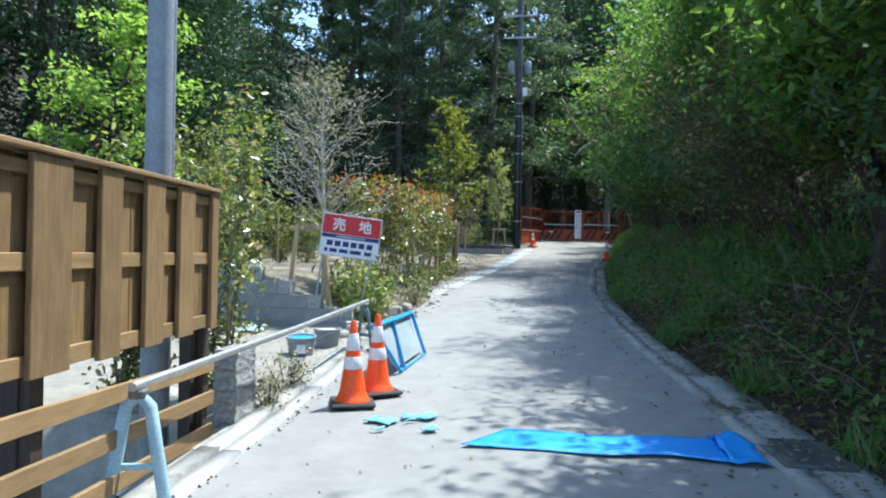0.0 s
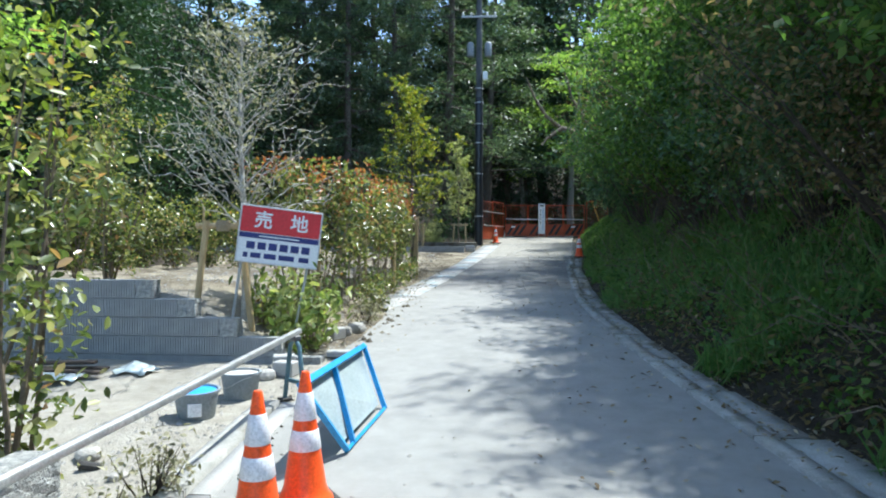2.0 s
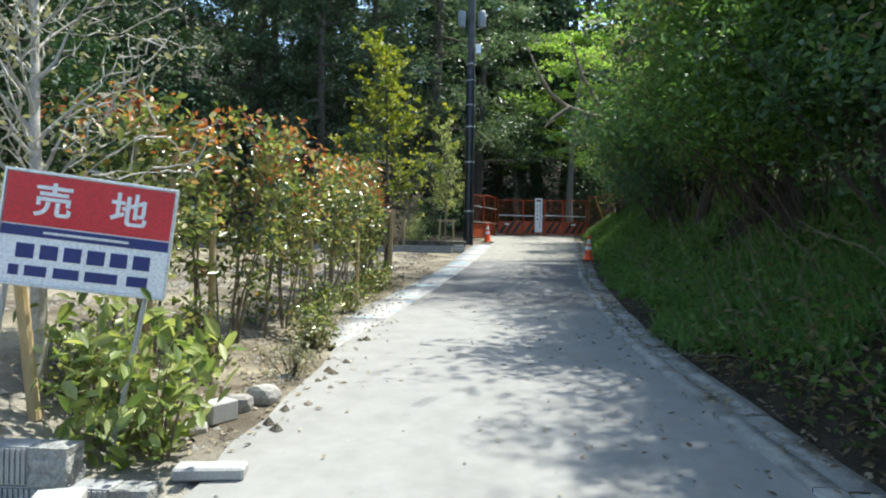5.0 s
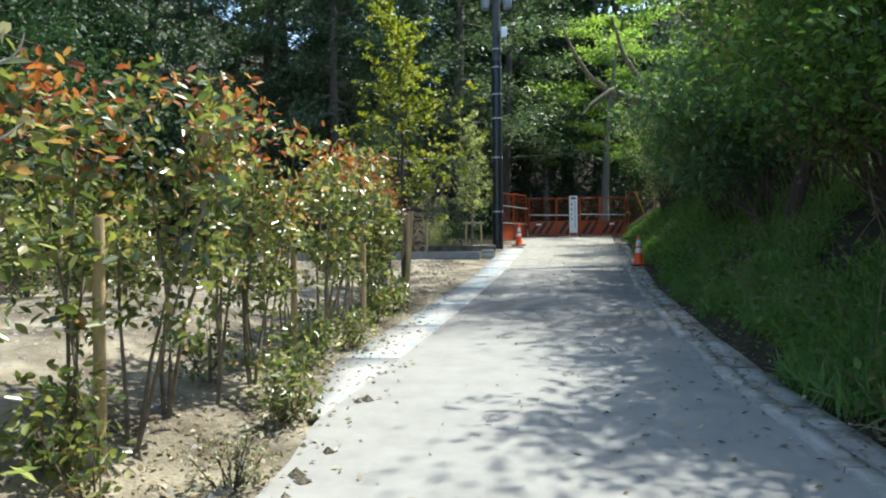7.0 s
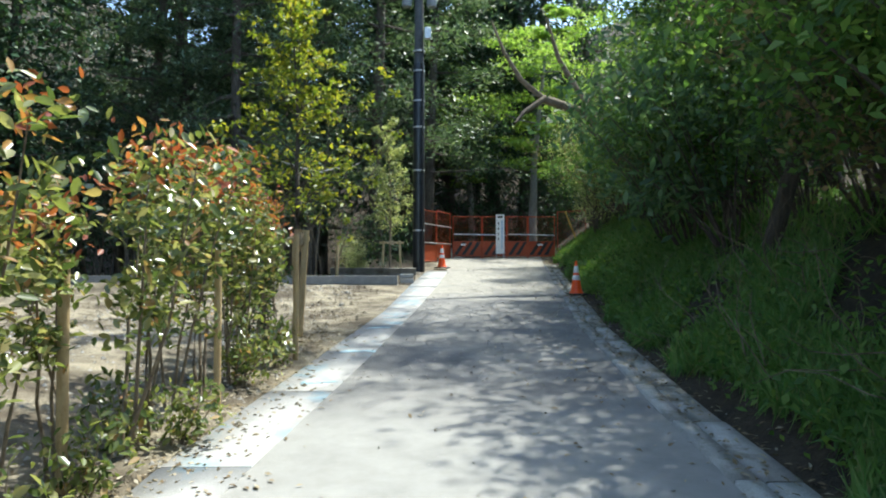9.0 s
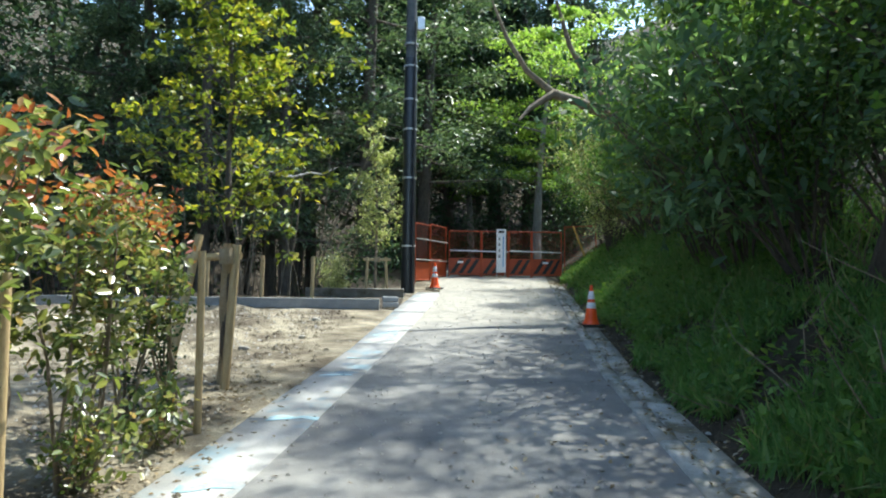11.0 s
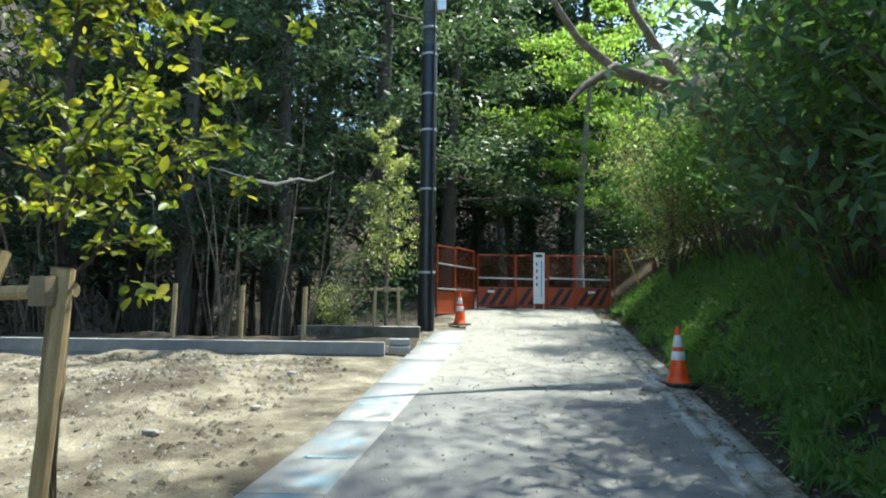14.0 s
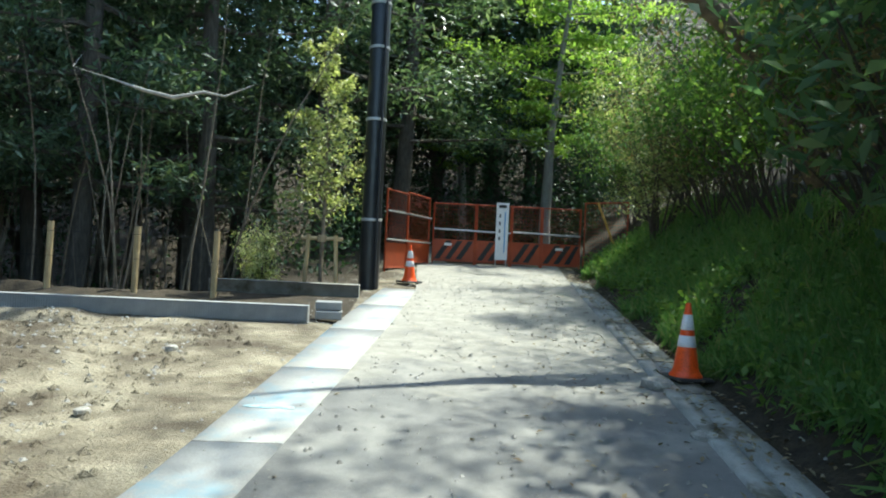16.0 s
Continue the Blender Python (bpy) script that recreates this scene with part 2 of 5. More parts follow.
LEAF_LIME = foliage("lime_maple_leaf", [(0.0, (0.12, 0.22, 0.045)), (0.5, (0.21, 0.32, 0.075)), (1.0, (0.33, 0.42, 0.12))], 0.5, 0.55, 0.3)
LEAF_YELLOW = foliage("yellow_green_leaf", [(0.0, (0.09, 0.13, 0.022)), (0.5, (0.18, 0.225, 0.03)), (0.85, (0.32, 0.32, 0.04)), (1.0, (0.44, 0.37, 0.05))], 0.45, 0.45, 0.35)
LEAF_SHINY = foliage("glossy_hedge_leaf", [(0.0, (0.05, 0.08, 0.028)), (0.4, (0.11, 0.145, 0.045)), (0.7, (0.22, 0.24, 0.075)), (0.88, (0.33, 0.32, 0.16)), (1.0, (0.36, 0.19, 0.085))], 0.27, 0.38, 0.75)
LEAF_BROADLOW = foliage("broad_low_leaf", [(0.0, (0.09, 0.14, 0.04)), (0.5, (0.21, 0.26, 0.08)), (1.0, (0.38, 0.39, 0.16))], 0.4, 0.4, 0.5)
LEAF_RED = foliage("copper_red_shoot", [(0.0, (0.20, 0.045, 0.025)), (0.5, (0.36, 0.115, 0.045)), (1.0, (0.40, 0.24, 0.08))], 0.3, 0.4, 0.5)
LEAF_PALE = foliage("pale_variegated_leaf", [(0.0, (0.15, 0.19, 0.07)), (0.5, (0.31, 0.35, 0.15)), (1.0, (0.50, 0.50, 0.30))], 0.4, 0.45, 0.5)
LEAF_BROWN = foliage("withered_vine_leaf", [(0.0, (0.065, 0.10, 0.045)), (0.45, (0.13, 0.125, 0.065)), (0.8, (0.21, 0.155, 0.09)), (1.0, (0.31, 0.24, 0.15))], 0.7, 0.42, 0.15)
# pale grey-green stands for sun on ordinary evergreen leaves
LEAF_GREYGREEN = foliage("sunlit_evergreen_leaf", [(0.0, (0.08, 0.115, 0.072)), (0.5, (0.15, 0.20, 0.135)), (1.0, (0.27, 0.32, 0.24))], 0.35, 0.35, 0.6)
LEAF_DRY = foliage("dry_buff_leaf", [(0.0, (0.14, 0.14, 0.08)), (0.5, (0.26, 0.25, 0.17)), (1.0, (0.40, 0.38, 0.28))], 0.7, 0.25, 0.2)
GRASS = foliage("bank_grass", [(0.0, (0.08, 0.18, 0.05)), (0.6, (0.135, 0.255, 0.078)), (0.9, (0.20, 0.29, 0.11)), (1.0, (0.28, 0.26, 0.14))], 0.5, 0.52, 0.4)
DEADLEAF = foliage("fallen_leaf", [(0.0, (0.10, 0.07, 0.04)), (0.5, (0.22, 0.17, 0.10)), (1.0, (0.40, 0.36, 0.28))], 0.8, 0.1, 0.2)

# ---- building helpers ----


def part(name, bm, material, parent=None, label="", at_pose=None):
    """Links a bmesh as one mesh object, under a thing or a part."""
    me = bpy.data.meshes.new(name)
    bm.to_mesh(me)
    bm.free()
    me.materials.append(material)
    ob = new(name, me)
    if parent:
        ob.parent = parent
    if at_pose:
        ob.matrix_basis = at_pose
    if label:
        tagged(ob, label)
    return ob


def shared(name, mesh, parent, m):
    ob = new(name, mesh)
    ob.parent = parent
    ob.matrix_basis = m
    return ob


def thing(name, m, label, category, group="", kind=""):
    ob = new(name)
    ob.empty_display_size = 0.1
    ob.matrix_basis = m
    return tagged(ob, label, category, group, kind)


def smooth(ob, angle=40):
    for p in ob.data.polygons:
        p.use_smooth = True
    ob.data.set_sharp_from_angle(angle=radians(angle))
    return ob


def box(x0, x1, y0, y1, z0, z1, bevel=0.006, bm=None):
    bm2 = bmesh.new()
    bmesh.ops.create_cube(bm2, size=1)
    for v in bm2.verts:
        v.co = Vector(((x0, x1)[v.co.x > 0], (y0, y1)[v.co.y > 0], (z0, z1)[v.co.z > 0]))
    if bevel:
        bmesh.ops.bevel(bm2, geom=bm2.edges[:], offset=bevel, segments=1, affect="EDGES")
    if bm is None:
        return bm2
    me = bpy.data.meshes.new("tmp")
    bm2.to_mesh(me)
    bm2.free()
    bm.from_mesh(me)
    bpy.data.meshes.remove(me)
    return bm


def frame_axes(d):
    d = d.normalized()
    u = d.cross(Vector((0, 0, 1)))
    u = Vector((1, 0, 0)) if u.length < 1e-3 else u.normalized()
    return u, d.cross(u)


def tube(path, radii, sides=8, bm=None, caps=True):
    """A round bar along points, with a radius at each."""
    bm = bm or bmesh.new()
    path = [Vector(p) for p in path]
    rings = []
    for i, p in enumerate(path):
        d = path[min(i + 1, len(path) - 1)] - path[max(i - 1, 0)]
        u, w = frame_axes(d)
        r = radii[i] if isinstance(radii, (list, tuple)) else radii
        rings.append([bm.verts.new(p + r * (math.cos(2 * math.pi * k / sides) * u + math.sin(2 * math.pi * k / sides) * w)) for k in range(sides)])
    for a, b in zip(rings, rings[1:]):
        for k in range(sides):
            bm.faces.new((a[k], a[(k + 1) % sides], b[(k + 1) % sides], b[k]))
    if caps:
        bm.faces.new(rings[0][::-1])
        bm.faces.new(rings[-1])
    bmesh.ops.recalc_face_normals(bm, faces=bm.faces[:])
    return bm


def lathe(profile, sides=24, bm=None):
    """Turns (radius, height) pairs round the z axis."""
    bm = bm or bmesh.new()
    rings = [[bm.verts.new((r * math.cos(2 * math.pi * k / sides), r * math.sin(2 * math.pi * k / sides), z)) for k in range(sides)] for r, z in profile]
    for a, b in zip(rings, rings[1:]):
        for k in range(sides):
            bm.faces.new((a[k], a[(k + 1) % sides], b[(k + 1) % sides], b[k]))
    bm.faces.new(rings[0][::-1])
    bm.faces.new(rings[-1])
    bmesh.ops.recalc_face_normals(bm, faces=bm.faces[:])
    return bm


def array_mesh(name, verts, quads, material):
    """A mesh from numpy arrays: verts n x 3, quads m x 4."""
    me = bpy.data.meshes.new(name)
    me.vertices.add(len(verts))
    me.vertices.foreach_set("co", np.ascontiguousarray(verts, dtype=np.float32).ravel())
    me.loops.add(quads.size)
    me.loops.foreach_set("vertex_index", np.ascontiguousarray(quads, dtype=np.int32).ravel())
    me.polygons.add(len(quads))
    me.polygons.foreach_set("loop_start", np.arange(0, quads.size, 4, dtype=np.int32))
    me.update(calc_edges=True)
    me.materials.append(material)
    return me


def leaves(name, centres, size, material, rng, up=0.6, aspect=0.45, droop=0.0, jitter=0.35, oval=False):
    """One pointed, folded leaf at every centre; oval ones have six corners."""
    n = len(centres)
    nrm = rng.normal(size=(n, 3))
    nrm[:, 2] = np.abs(nrm[:, 2]) + up
    nrm /= np.linalg.norm(nrm, axis=1, keepdims=True)
    a = rng.normal(size=(n, 3))
    a[:, 2] -= droop
    a -= (a * nrm).sum(1, keepdims=True) * nrm
    a /= np.linalg.norm(a, axis=1, keepdims=True) + 1e-9
    b = np.cross(nrm, a)
    s = (size * (1 + jitter * rng.uniform(-1, 1, n)))[:, None]
    w = s * aspect
    base = centres - a * s * 0.5
    mid = centres - nrm * w * 0.18
    left, right = mid + b * w * 0.5 + nrm * w * 0.3, mid - b * w * 0.5 + nrm * w * 0.3
    tip = centres + a * s * 0.5 - nrm * s * 0.1
    if oval:
        lift = nrm * w * 0.12
        l1, l2 = centres - a * s * 0.22 + b * w * 0.42 + lift, centres + a * s * 0.16 + b * w * 0.46 + lift - nrm * s * 0.03
        r1, r2 = centres - a * s * 0.22 - b * w * 0.42 + lift, centres + a * s * 0.16 - b * w * 0.46 + lift - nrm * s * 0.03
        v = np.stack([base, l1, l2, tip, r2, r1], 1).reshape(-1, 3)
        k = 6 * np.arange(n)[:, None]
        q = np.concatenate([k + np.array([0, 3, 2, 1]), k + np.array([0, 5, 4, 3])], 0)
        return array_mesh(name, v, q, material)
    v = np.stack([base, left, tip, right], 1).reshape(-1, 3)
    return array_mesh(name, v, np.arange(4 * n).reshape(-1, 4), material)


def clusters(rng, seeds, per, spread, squash=0.7):
    """Scatter points round seed points."""
    k = np.repeat(np.arange(len(seeds)), per)
    sp = np.asarray(spread)
    if sp.ndim == 0:
        sp = np.full(len(seeds), float(sp))
    r = np.clip(rng.normal(size=(len(k), 3)), -1.9, 1.9) * np.array([1, 1, squash])
    return np.asarray(seeds)[k] + r * sp[k][:, None]


def value_noise(x, y, seed, scale):
    rng = np.random.default_rng(seed)
    t = rng.uniform(-1, 1, (64, 64))
    x, y = np.asarray(x) / scale, np.asarray(y) / scale
    i, j = np.floor(x).astype(int), np.floor(y).astype(int)
    u, v = x - i, y - j
    u, v = u * u * (3 - 2 * u), v * v * (3 - 2 * v)
    g = lambda a, b: t[a % 64, b % 64]
    return (g(i, j) * (1 - u) + g(i + 1, j) * u) * (1 - v) + (g(i, j + 1) * (1 - u) + g(i + 1, j + 1) * u) * v


# ---- the lie of the land ----
ROAD_Y = (-20, -5, 0, 5, 8.3, 11.1, 13.9, 18.2, 24.5, 26.8, 37, 60)
ROAD_Z = (-0.4, -0.1, 0, 0.126, 0.307, 0.526, 0.66, 0.885, 1.325, 1.5, 2.34, 3.8)
KERB_Y = (-20, 0, 4.5, 6.6, 8.5, 10.5, 12, 14, 16, 18, 20.5, 23, 25.4, 31.9, 37, 60)
KERB_X = (2.2, 1.78, 1.6, 1.45, 1.28, 1.10, 1.06, 1.08, 1.22, 1.41, 1.62, 1.98, 2.3, 3.16, 3.9, 7.0)
STRIP_Y = (12.8, 14.4, 18.2, 22, 27, 30.2)
STRIP_L = (-2.14, -2.42, -1.98, -1.46, -1.05, -0.68)
STRIP_R = (-2.08, -1.85, -1.39, -0.92, -0.37, -0.08)


def road_z(y):
    return np.interp(y, ROAD_Y, ROAD_Z)


def kerb_x(y):
    return np.interp(y, KERB_Y, KERB_X)


def step(a, b, v):
    t = np.clip((v - a) / (b - a), 0, 1)
    return t * t * (3 - 2 * t)


def left_x(y):
    """The road's left edge."""
    return np.where(np.asarray(y) < 12.8, np.interp(y, (-20, 3, 9, 11.5, 12.8), (-1.9, -1.97, -2.1, -2.05, -2.08)), np.interp(y, STRIP_Y, STRIP_R))


def land(x, y):
    x, y = np.broadcast_arrays(np.asarray(x, float), np.asarray(y, float))
    z = road_z(y)
    # bank and hillside beyond the kerb
    d = x - kerb_x(y) - 0.55
    bank = np.where(d < 0, 0, np.where(d < 2.2, d * 0.75, 1.65 + (d - 2.2) * 0.42))
    z = z + np.minimum(bank, 9) * step(-14, -6, y)
    # levelled plot behind the block wall
    plot = np.maximum(1.12, road_z(y)) - road_z(y)
    z = z + plot * step(2.4, 4.2, -x) * step(9.3, 9.42, y)
    # lower yard behind the wooden fence
    z = z - 0.7 * step(2.5, 2.7, -x) * (1 - step(4.7, 4.9, y))
    # far slope on the left and behind
    z = z + np.clip(-x - 15, 0, 30) * 0.5 * step(3, 12, y) + np.clip(y - 47, 0, 30) * 0.6
    # the wood's floor falls away behind the wire fence
    z = z - 2.6 * step(28.7, 31.4, y) * step(3.2, 4.2, -x)
    # sandy heaps and ruts
    z = z + 0.06 * step(2.6, 3.4, -x) * step(19, 21, y) * value_noise(x * 0.35 + y * 0.2, y * 1.4, 6, 0.5)
    soft = step(2.3, 3.0, -x) + step(0.6, 1.5, x - kerb_x(y))
    z = z + soft * (0.05 * value_noise(x, y, 3, 0.9) + (0.025 + 0.012 * step(19, 21, y) * step(2.3, 3.0, -x)) * value_noise(x, y, 4, 0.33))
    z = z + 0.34 * step(2.2, 3.6, -x) * np.exp(-((y - 23.9) / 0.7) ** 2) * (0.6 + 0.6 * value_noise(x, y, 5, 1.6))
    return z

# ---- ground, road, kerbs ----


def spaced(*runs):
    out = []
    for a, b, s in runs:
        out += list(np.arange(a, b - 1e-6, s))
    return np.array(out + [runs[-1][1]])


gx = spaced((-400, -60, 40), (-60, -14, 2.5), (-14, -8, 0.5), (-8, -1.5, 0.11), (-1.5, 1.0, 0.5), (1.0, 6, 0.14), (6, 20, 1), (20, 60, 4), (60, 400, 40))
gy = spaced((-300, -20, 40), (-20, 2, 1), (2, 30, 0.14), (30, 50, 0.6), (50, 90, 4), (90, 500, 41))
GX, GY = np.meshgrid(gx, gy)
GZ = land(GX, GY)
inside = (GX > left_x(GY) + 0.02) & (GX < kerb_x(GY) + 0.5) & (GY < 36)
GZ = GZ - np.where(inside, 0.05, 0)
GZ = GZ - np.where((GY > 12.7) & (GY < 30.3) & (GX > np.interp(GY, STRIP_Y, STRIP_L) + 0.02) & (GX <= left_x(GY) + 0.02), 0.05, 0)
nxv = len(gx)
ii = (np.arange(len(gy) - 1)[:, None] * nxv + np.arange(nxv - 1)[None, :]).ravel()
quads = np.stack([ii, ii + 1, ii + 1 + nxv, ii + nxv], 1)
me = array_mesh("ground", np.stack([GX, GY, GZ], -1).reshape(-1, 3), quads, SOIL)
me.materials.append(LITTER)
cx, cy = GX.ravel()[ii], GY.ravel()[ii]
wild = (cx > kerb_x(cy) + 0.28 + 0.1 * value_noise(cx, cy, 8, 0.7)) | (cy > 26.8) & (cx < -1.0) | (cx < -9.5) | (cy > 36) | (cy < 4.5) & (cx < -2.6)
me.polygons.foreach_set("material_index", wild.astype(np.int32))
me.polygons.foreach_set("use_smooth", np.ones(len(quads), bool))
ground = tagged(new("ground", me), "pale sandy building plot and leaf-littered woodland floor", "ground", kind="structure")

ry = spaced((-18, 2, 1), (2, 30, 0.25), (30, 45, 0.6))
cols = np.linspace(0, 1, 15)
RY = np.repeat(ry[:, None], 15, 1)
edge = left_x(ry) + np.where(ry < 12.6, 0.06 * value_noise(ry, ry * 0, 21, 0.5), 0)
RX = edge[:, None] * (1 - cols) + (kerb_x(ry))[:, None] * cols
RZ = road_z(RY) + 0.004 + 0.012 * value_noise(RX, RY, 22, 0.8) * np.sin(np.pi * cols)[None, :]
ii = (np.arange(len(ry) - 1)[:, None] * 15 + np.arange(14)[None, :]).ravel()
me = array_mesh("road", np.stack([RX, RY, RZ], -1).reshape(-1, 3), np.stack([ii, ii + 1, ii + 16, ii + 15], 1), ASPHALT)
me.polygons.foreach_set("use_smooth", np.ones(len(ii), bool))
road = tagged(new("road", me), "dusty grey asphalt lane with pale dried mud", "road", kind="structure")


def ribbon(name, ys, xa, xb, top, depth, mat, label, category, lift=0.0):
    """A long slab that follows the lane, with sides."""
    v, q = [], []
    for k, y in enumerate(ys):
        a, b, z = xa(y), xb(y), float(road_z(y)) + lift
        v += [(a, y, z + top - depth), (a, y, z + top), (b, y, z + top), (b, y, z + top - depth)]
        if k:
            o = 4 * (k - 1)
            q += [(o + j, o + j + 1, o + j + 5, o + j + 4) for j in range(3)]
    q += [(0, 1, 2, 3), (4 * len(ys) - 1, 4 * len(ys) - 2, 4 * len(ys) - 3, 4 * len(ys) - 4)]
    ob = new(name, array_mesh(name, np.array(v), np.array(q), mat))
    return tagged(ob, label, category, kind="structure") if label else ob


# concrete edging slabs on the left, each cast length a piece of its own
strip = thing("concrete_edge_strip", pose(0, 0, 0), "pale new concrete edging strip with faded blue marks", "edging", kind="structure")
ys = np.linspace(12.8, 30.2, 10)
for a, b in zip(ys, ys[1:]):
    s = ribbon("slab", np.linspace(a + 0.004, b - 0.004, 5), lambda y: float(np.interp(y, STRIP_Y, STRIP_L)), lambda y: float(np.interp(y, STRIP_Y, STRIP_R)), 0.012, 0.12, STRIPCONCRETE, "", "")
    s.parent = strip
kerb = thing("kerb", pose(0, 0, 0), "weathered concrete kerb along the grassy bank", "kerb", kind="structure")
ys = np.arange(-6, 33.1, 1.2)
for a, b in zip(ys, ys[1:]):
    s = ribbon("kerb_stone", np.linspace(a + 0.005, b - 0.005, 4), lambda y: float(kerb_x(y)), lambda y: float(kerb_x(y)) + 0.15, 0.035, 0.15, OLDCONCRETE, "", "")
    s.parent = kerb
gutter = thing("gutter", pose(0, 0, 0), "old dirty concrete gutter slabs beside the kerb", "gutter", kind="structure")
for n, (a, b) in enumerate(zip(ys, ys[1:])):
    wd = 0.2 + 0.2 * float(step(8.5, 5, a + 0.6)) if a < 12 else 0.22
    s = ribbon("gutter_slab", np.linspace(a + 0.006, b - 0.006, 4), lambda y: float(kerb_x(y)) + 0.19, lambda y, wd=wd: float(kerb_x(y)) + 0.19 + wd, 0.012 + 0.006 * (n % 3), 0.12, OLDCONCRETE, "", "")
    s.parent = gutter
ledge = thing("left_kerb", pose(0, 0, 0), "pale concrete channel kerb beside the wooden fence", "kerb", kind="structure")
for j, (o0, o1, tp) in enumerate(((-0.10, 0.03, 0.03), (-0.26, -0.125, 0.045), (-0.34, -0.285, 0.02))):
    for a in np.arange(-3, 7.8, 1.8):
        s = ribbon("kerb_stone", np.linspace(a + 0.004, a + 1.796, 5), lambda y, o0=o0: float(left_x(y)) + o0, lambda y, o1=o1: float(left_x(y)) + o1, tp, 0.12, CONCRETE if j == 0 else OLDCONCRETE, "", "")
        s.parent = ledge

# steel grating in the gutter
grate = thing("drain_grate", pose(1.62, 4.52, float(road_z(4.85)) + 0.012, 0, 0, 3), "rusty steel drain grating set in concrete", "grate")
gw, gl = 0.46, 0.68
for x0, x1, y0, y1 in ((0, 0.03, 0, gl), (gw - 0.03, gw, 0, gl), (0.03, gw - 0.03, 0, 0.03), (0.03, gw - 0.03, gl - 0.03, gl)):
    part("frame_bar", box(x0, x1, y0, y1, 0, 0.03, 0.003), DARKSTEEL, grate)
bar = part("bar", box(0.03, gw - 0.03, -0.006, 0.006, 0, 0.024, 0.002), DARKSTEEL, grate, at_pose=pose(0, 0.06, 0))
for k in range(1, 15):
    shared("bar", bar.data, grate, pose(0, 0.06 + k * 0.0405, 0))
part("pit_floor", box(0.03, gw - 0.03, 0.03, gl - 0.03, -0.02, -0.01, 0), RUBBER, grate)


def sheet(name, x0, x1, y0, y1, mat, label, seed, amp=0.02, torn=0.03, skew=0.0):
    """A thin crumpled sheet on the lane."""
    rng = np.random.default_rng(seed)
    nx, ny = max(6, int((x1 - x0) / 0.05)), max(5, int((y1 - y0) / 0.05))
    X, Y = np.meshgrid(np.linspace(x0, x1, nx), np.linspace(y0, y1, ny))
    X = X + skew * (Y - y0) * (x1 - X) / (x1 - x0)
    X = X + 0.5 * (Y - y0) * 0.1 * rng.uniform(-1, 1) + torn * value_noise(X, Y, seed, 0.2 if torn < 0.05 else 0.07)
    Y = Y + (0.05 if torn < 0.05 else torn) * value_noise(X, Y, seed + 1, 0.45 if torn < 0.05 else 0.08)
    Z = road_z(Y) + 0.026 + amp * np.abs(value_noise(X, Y, seed + 2, 0.16))
    k = (np.arange(ny - 1)[:, None] * nx + np.arange(nx - 1)[None, :]).ravel()
    me = array_mesh(name, np.stack([X, Y, Z], -1).reshape(-1, 3), np.stack([k, k + 1, k + 1 + nx, k + nx], 1), mat)
    ob = new(name, me)
    so = ob.modifiers.new("thick", "SOLIDIFY")
    so.thickness = 0.004
    for p in me.polygons:
        p.use_smooth = True
    return tagged(ob, label, "sheet")


sheet("blue_sheet", -0.52, 1.36, 4.63, 5.08, TARP, "bright blue plastic sheet laid flat across the lane", 31, 0.007, 0.02, 0.6)
sheet("blue_sheet", 1.30, 1.55, 4.60, 5.16, TARP, "crumpled end of a blue plastic sheet by the kerb", 35, 0.07)
for k, (x, y, a, b) in enumerate(((-1.34, 5.02, 0.26, 0.14), (-1.10, 5.22, 0.24, 0.12), (-0.90, 4.92, 0.16, 0.07), (-1.24, 4.86, 0.12, 0.06), (-1.0, 5.1, 0.1, 0.05))):
    sheet("blue_scrap", x, x + a, y, y + b, CHALK, "torn scrap of light blue plastic on the lane", 41 + 3 * k, 0.02, 0.075)
for x, y, w in ((-1.75, 17.0, 0.35), (-1.55, 18.6, 0.4), (-1.42, 20.3, 0.3), (-1.25, 21.3, 0.42), (-1.1, 23.2, 0.3)):
    ob = sheet("paint_mark", x - w / 2, x + w / 2, y - 0.035, y + 0.035, MARK, "faded blue surveying paint mark", int(x * -100 + y * 7), 0.0, 0.06)
    ob.modifiers[0].thickness = 0.001
    ob.location.z = -0.010 if y > 12 else -0.016

# ---- the wooden fence ----
fence = thing("wooden_fence", pose(-2.33, 4.55, 0, 0, 0, 5.45), "brown-stained board fence with recessed panels", "fence")
FB, FT = 0.93, 1.925
for s, w in ((0.06, 0.115), (0.52, 0.22), (0.95, 0.22), (1.42, 0.20), (1.9, 0.28), (2.4, 0.22), (2.86, 0.22), (3.32, 0.22), (3.8, 0.28), (4.3, 0.22)):
    part("upright_board", box(-0.03, 0.0, -s - w / 2, -s + w / 2, FB - 0.01, FT - 0.02, 0.004), WOOD, fence)
for z, h in ((FT - 0.085, 0.06), (1.43, 0.08), (FB + 0.05, 0.09)):
    for k in range(5):
        part("rail", box(-0.056, -0.031, -4.5 + 0.9 * k + 0.003, -3.6 + 0.9 * k - 0.003, z - h / 2, z + h / 2, 0.004), WOODH, fence)
for k in range(24):
    part("back_board", box(-0.078, -0.058, -0.19 * (k + 1) + 0.004, -0.19 * k - 0.004, FB + 0.01, FT - 0.03, 0.003), WOOD, fence)
part("cap_rail", box(-0.13, 0.02, -4.6, 0.02, FT - 0.015, FT + 0.012, 0.005), WOODH, fence)
for s in (0.12, 1.9, 3.8):
    part("post", box(-0.21, -0.12, -s - 0.045, -s + 0.045, -0.75, FT - 0.03, 0.005), DARKWOOD, fence)
low = thing("slat_fence", pose(-2.36, 4.58, 0, 0, 0, 5.45), "low brown fence of level timber slats", "fence")
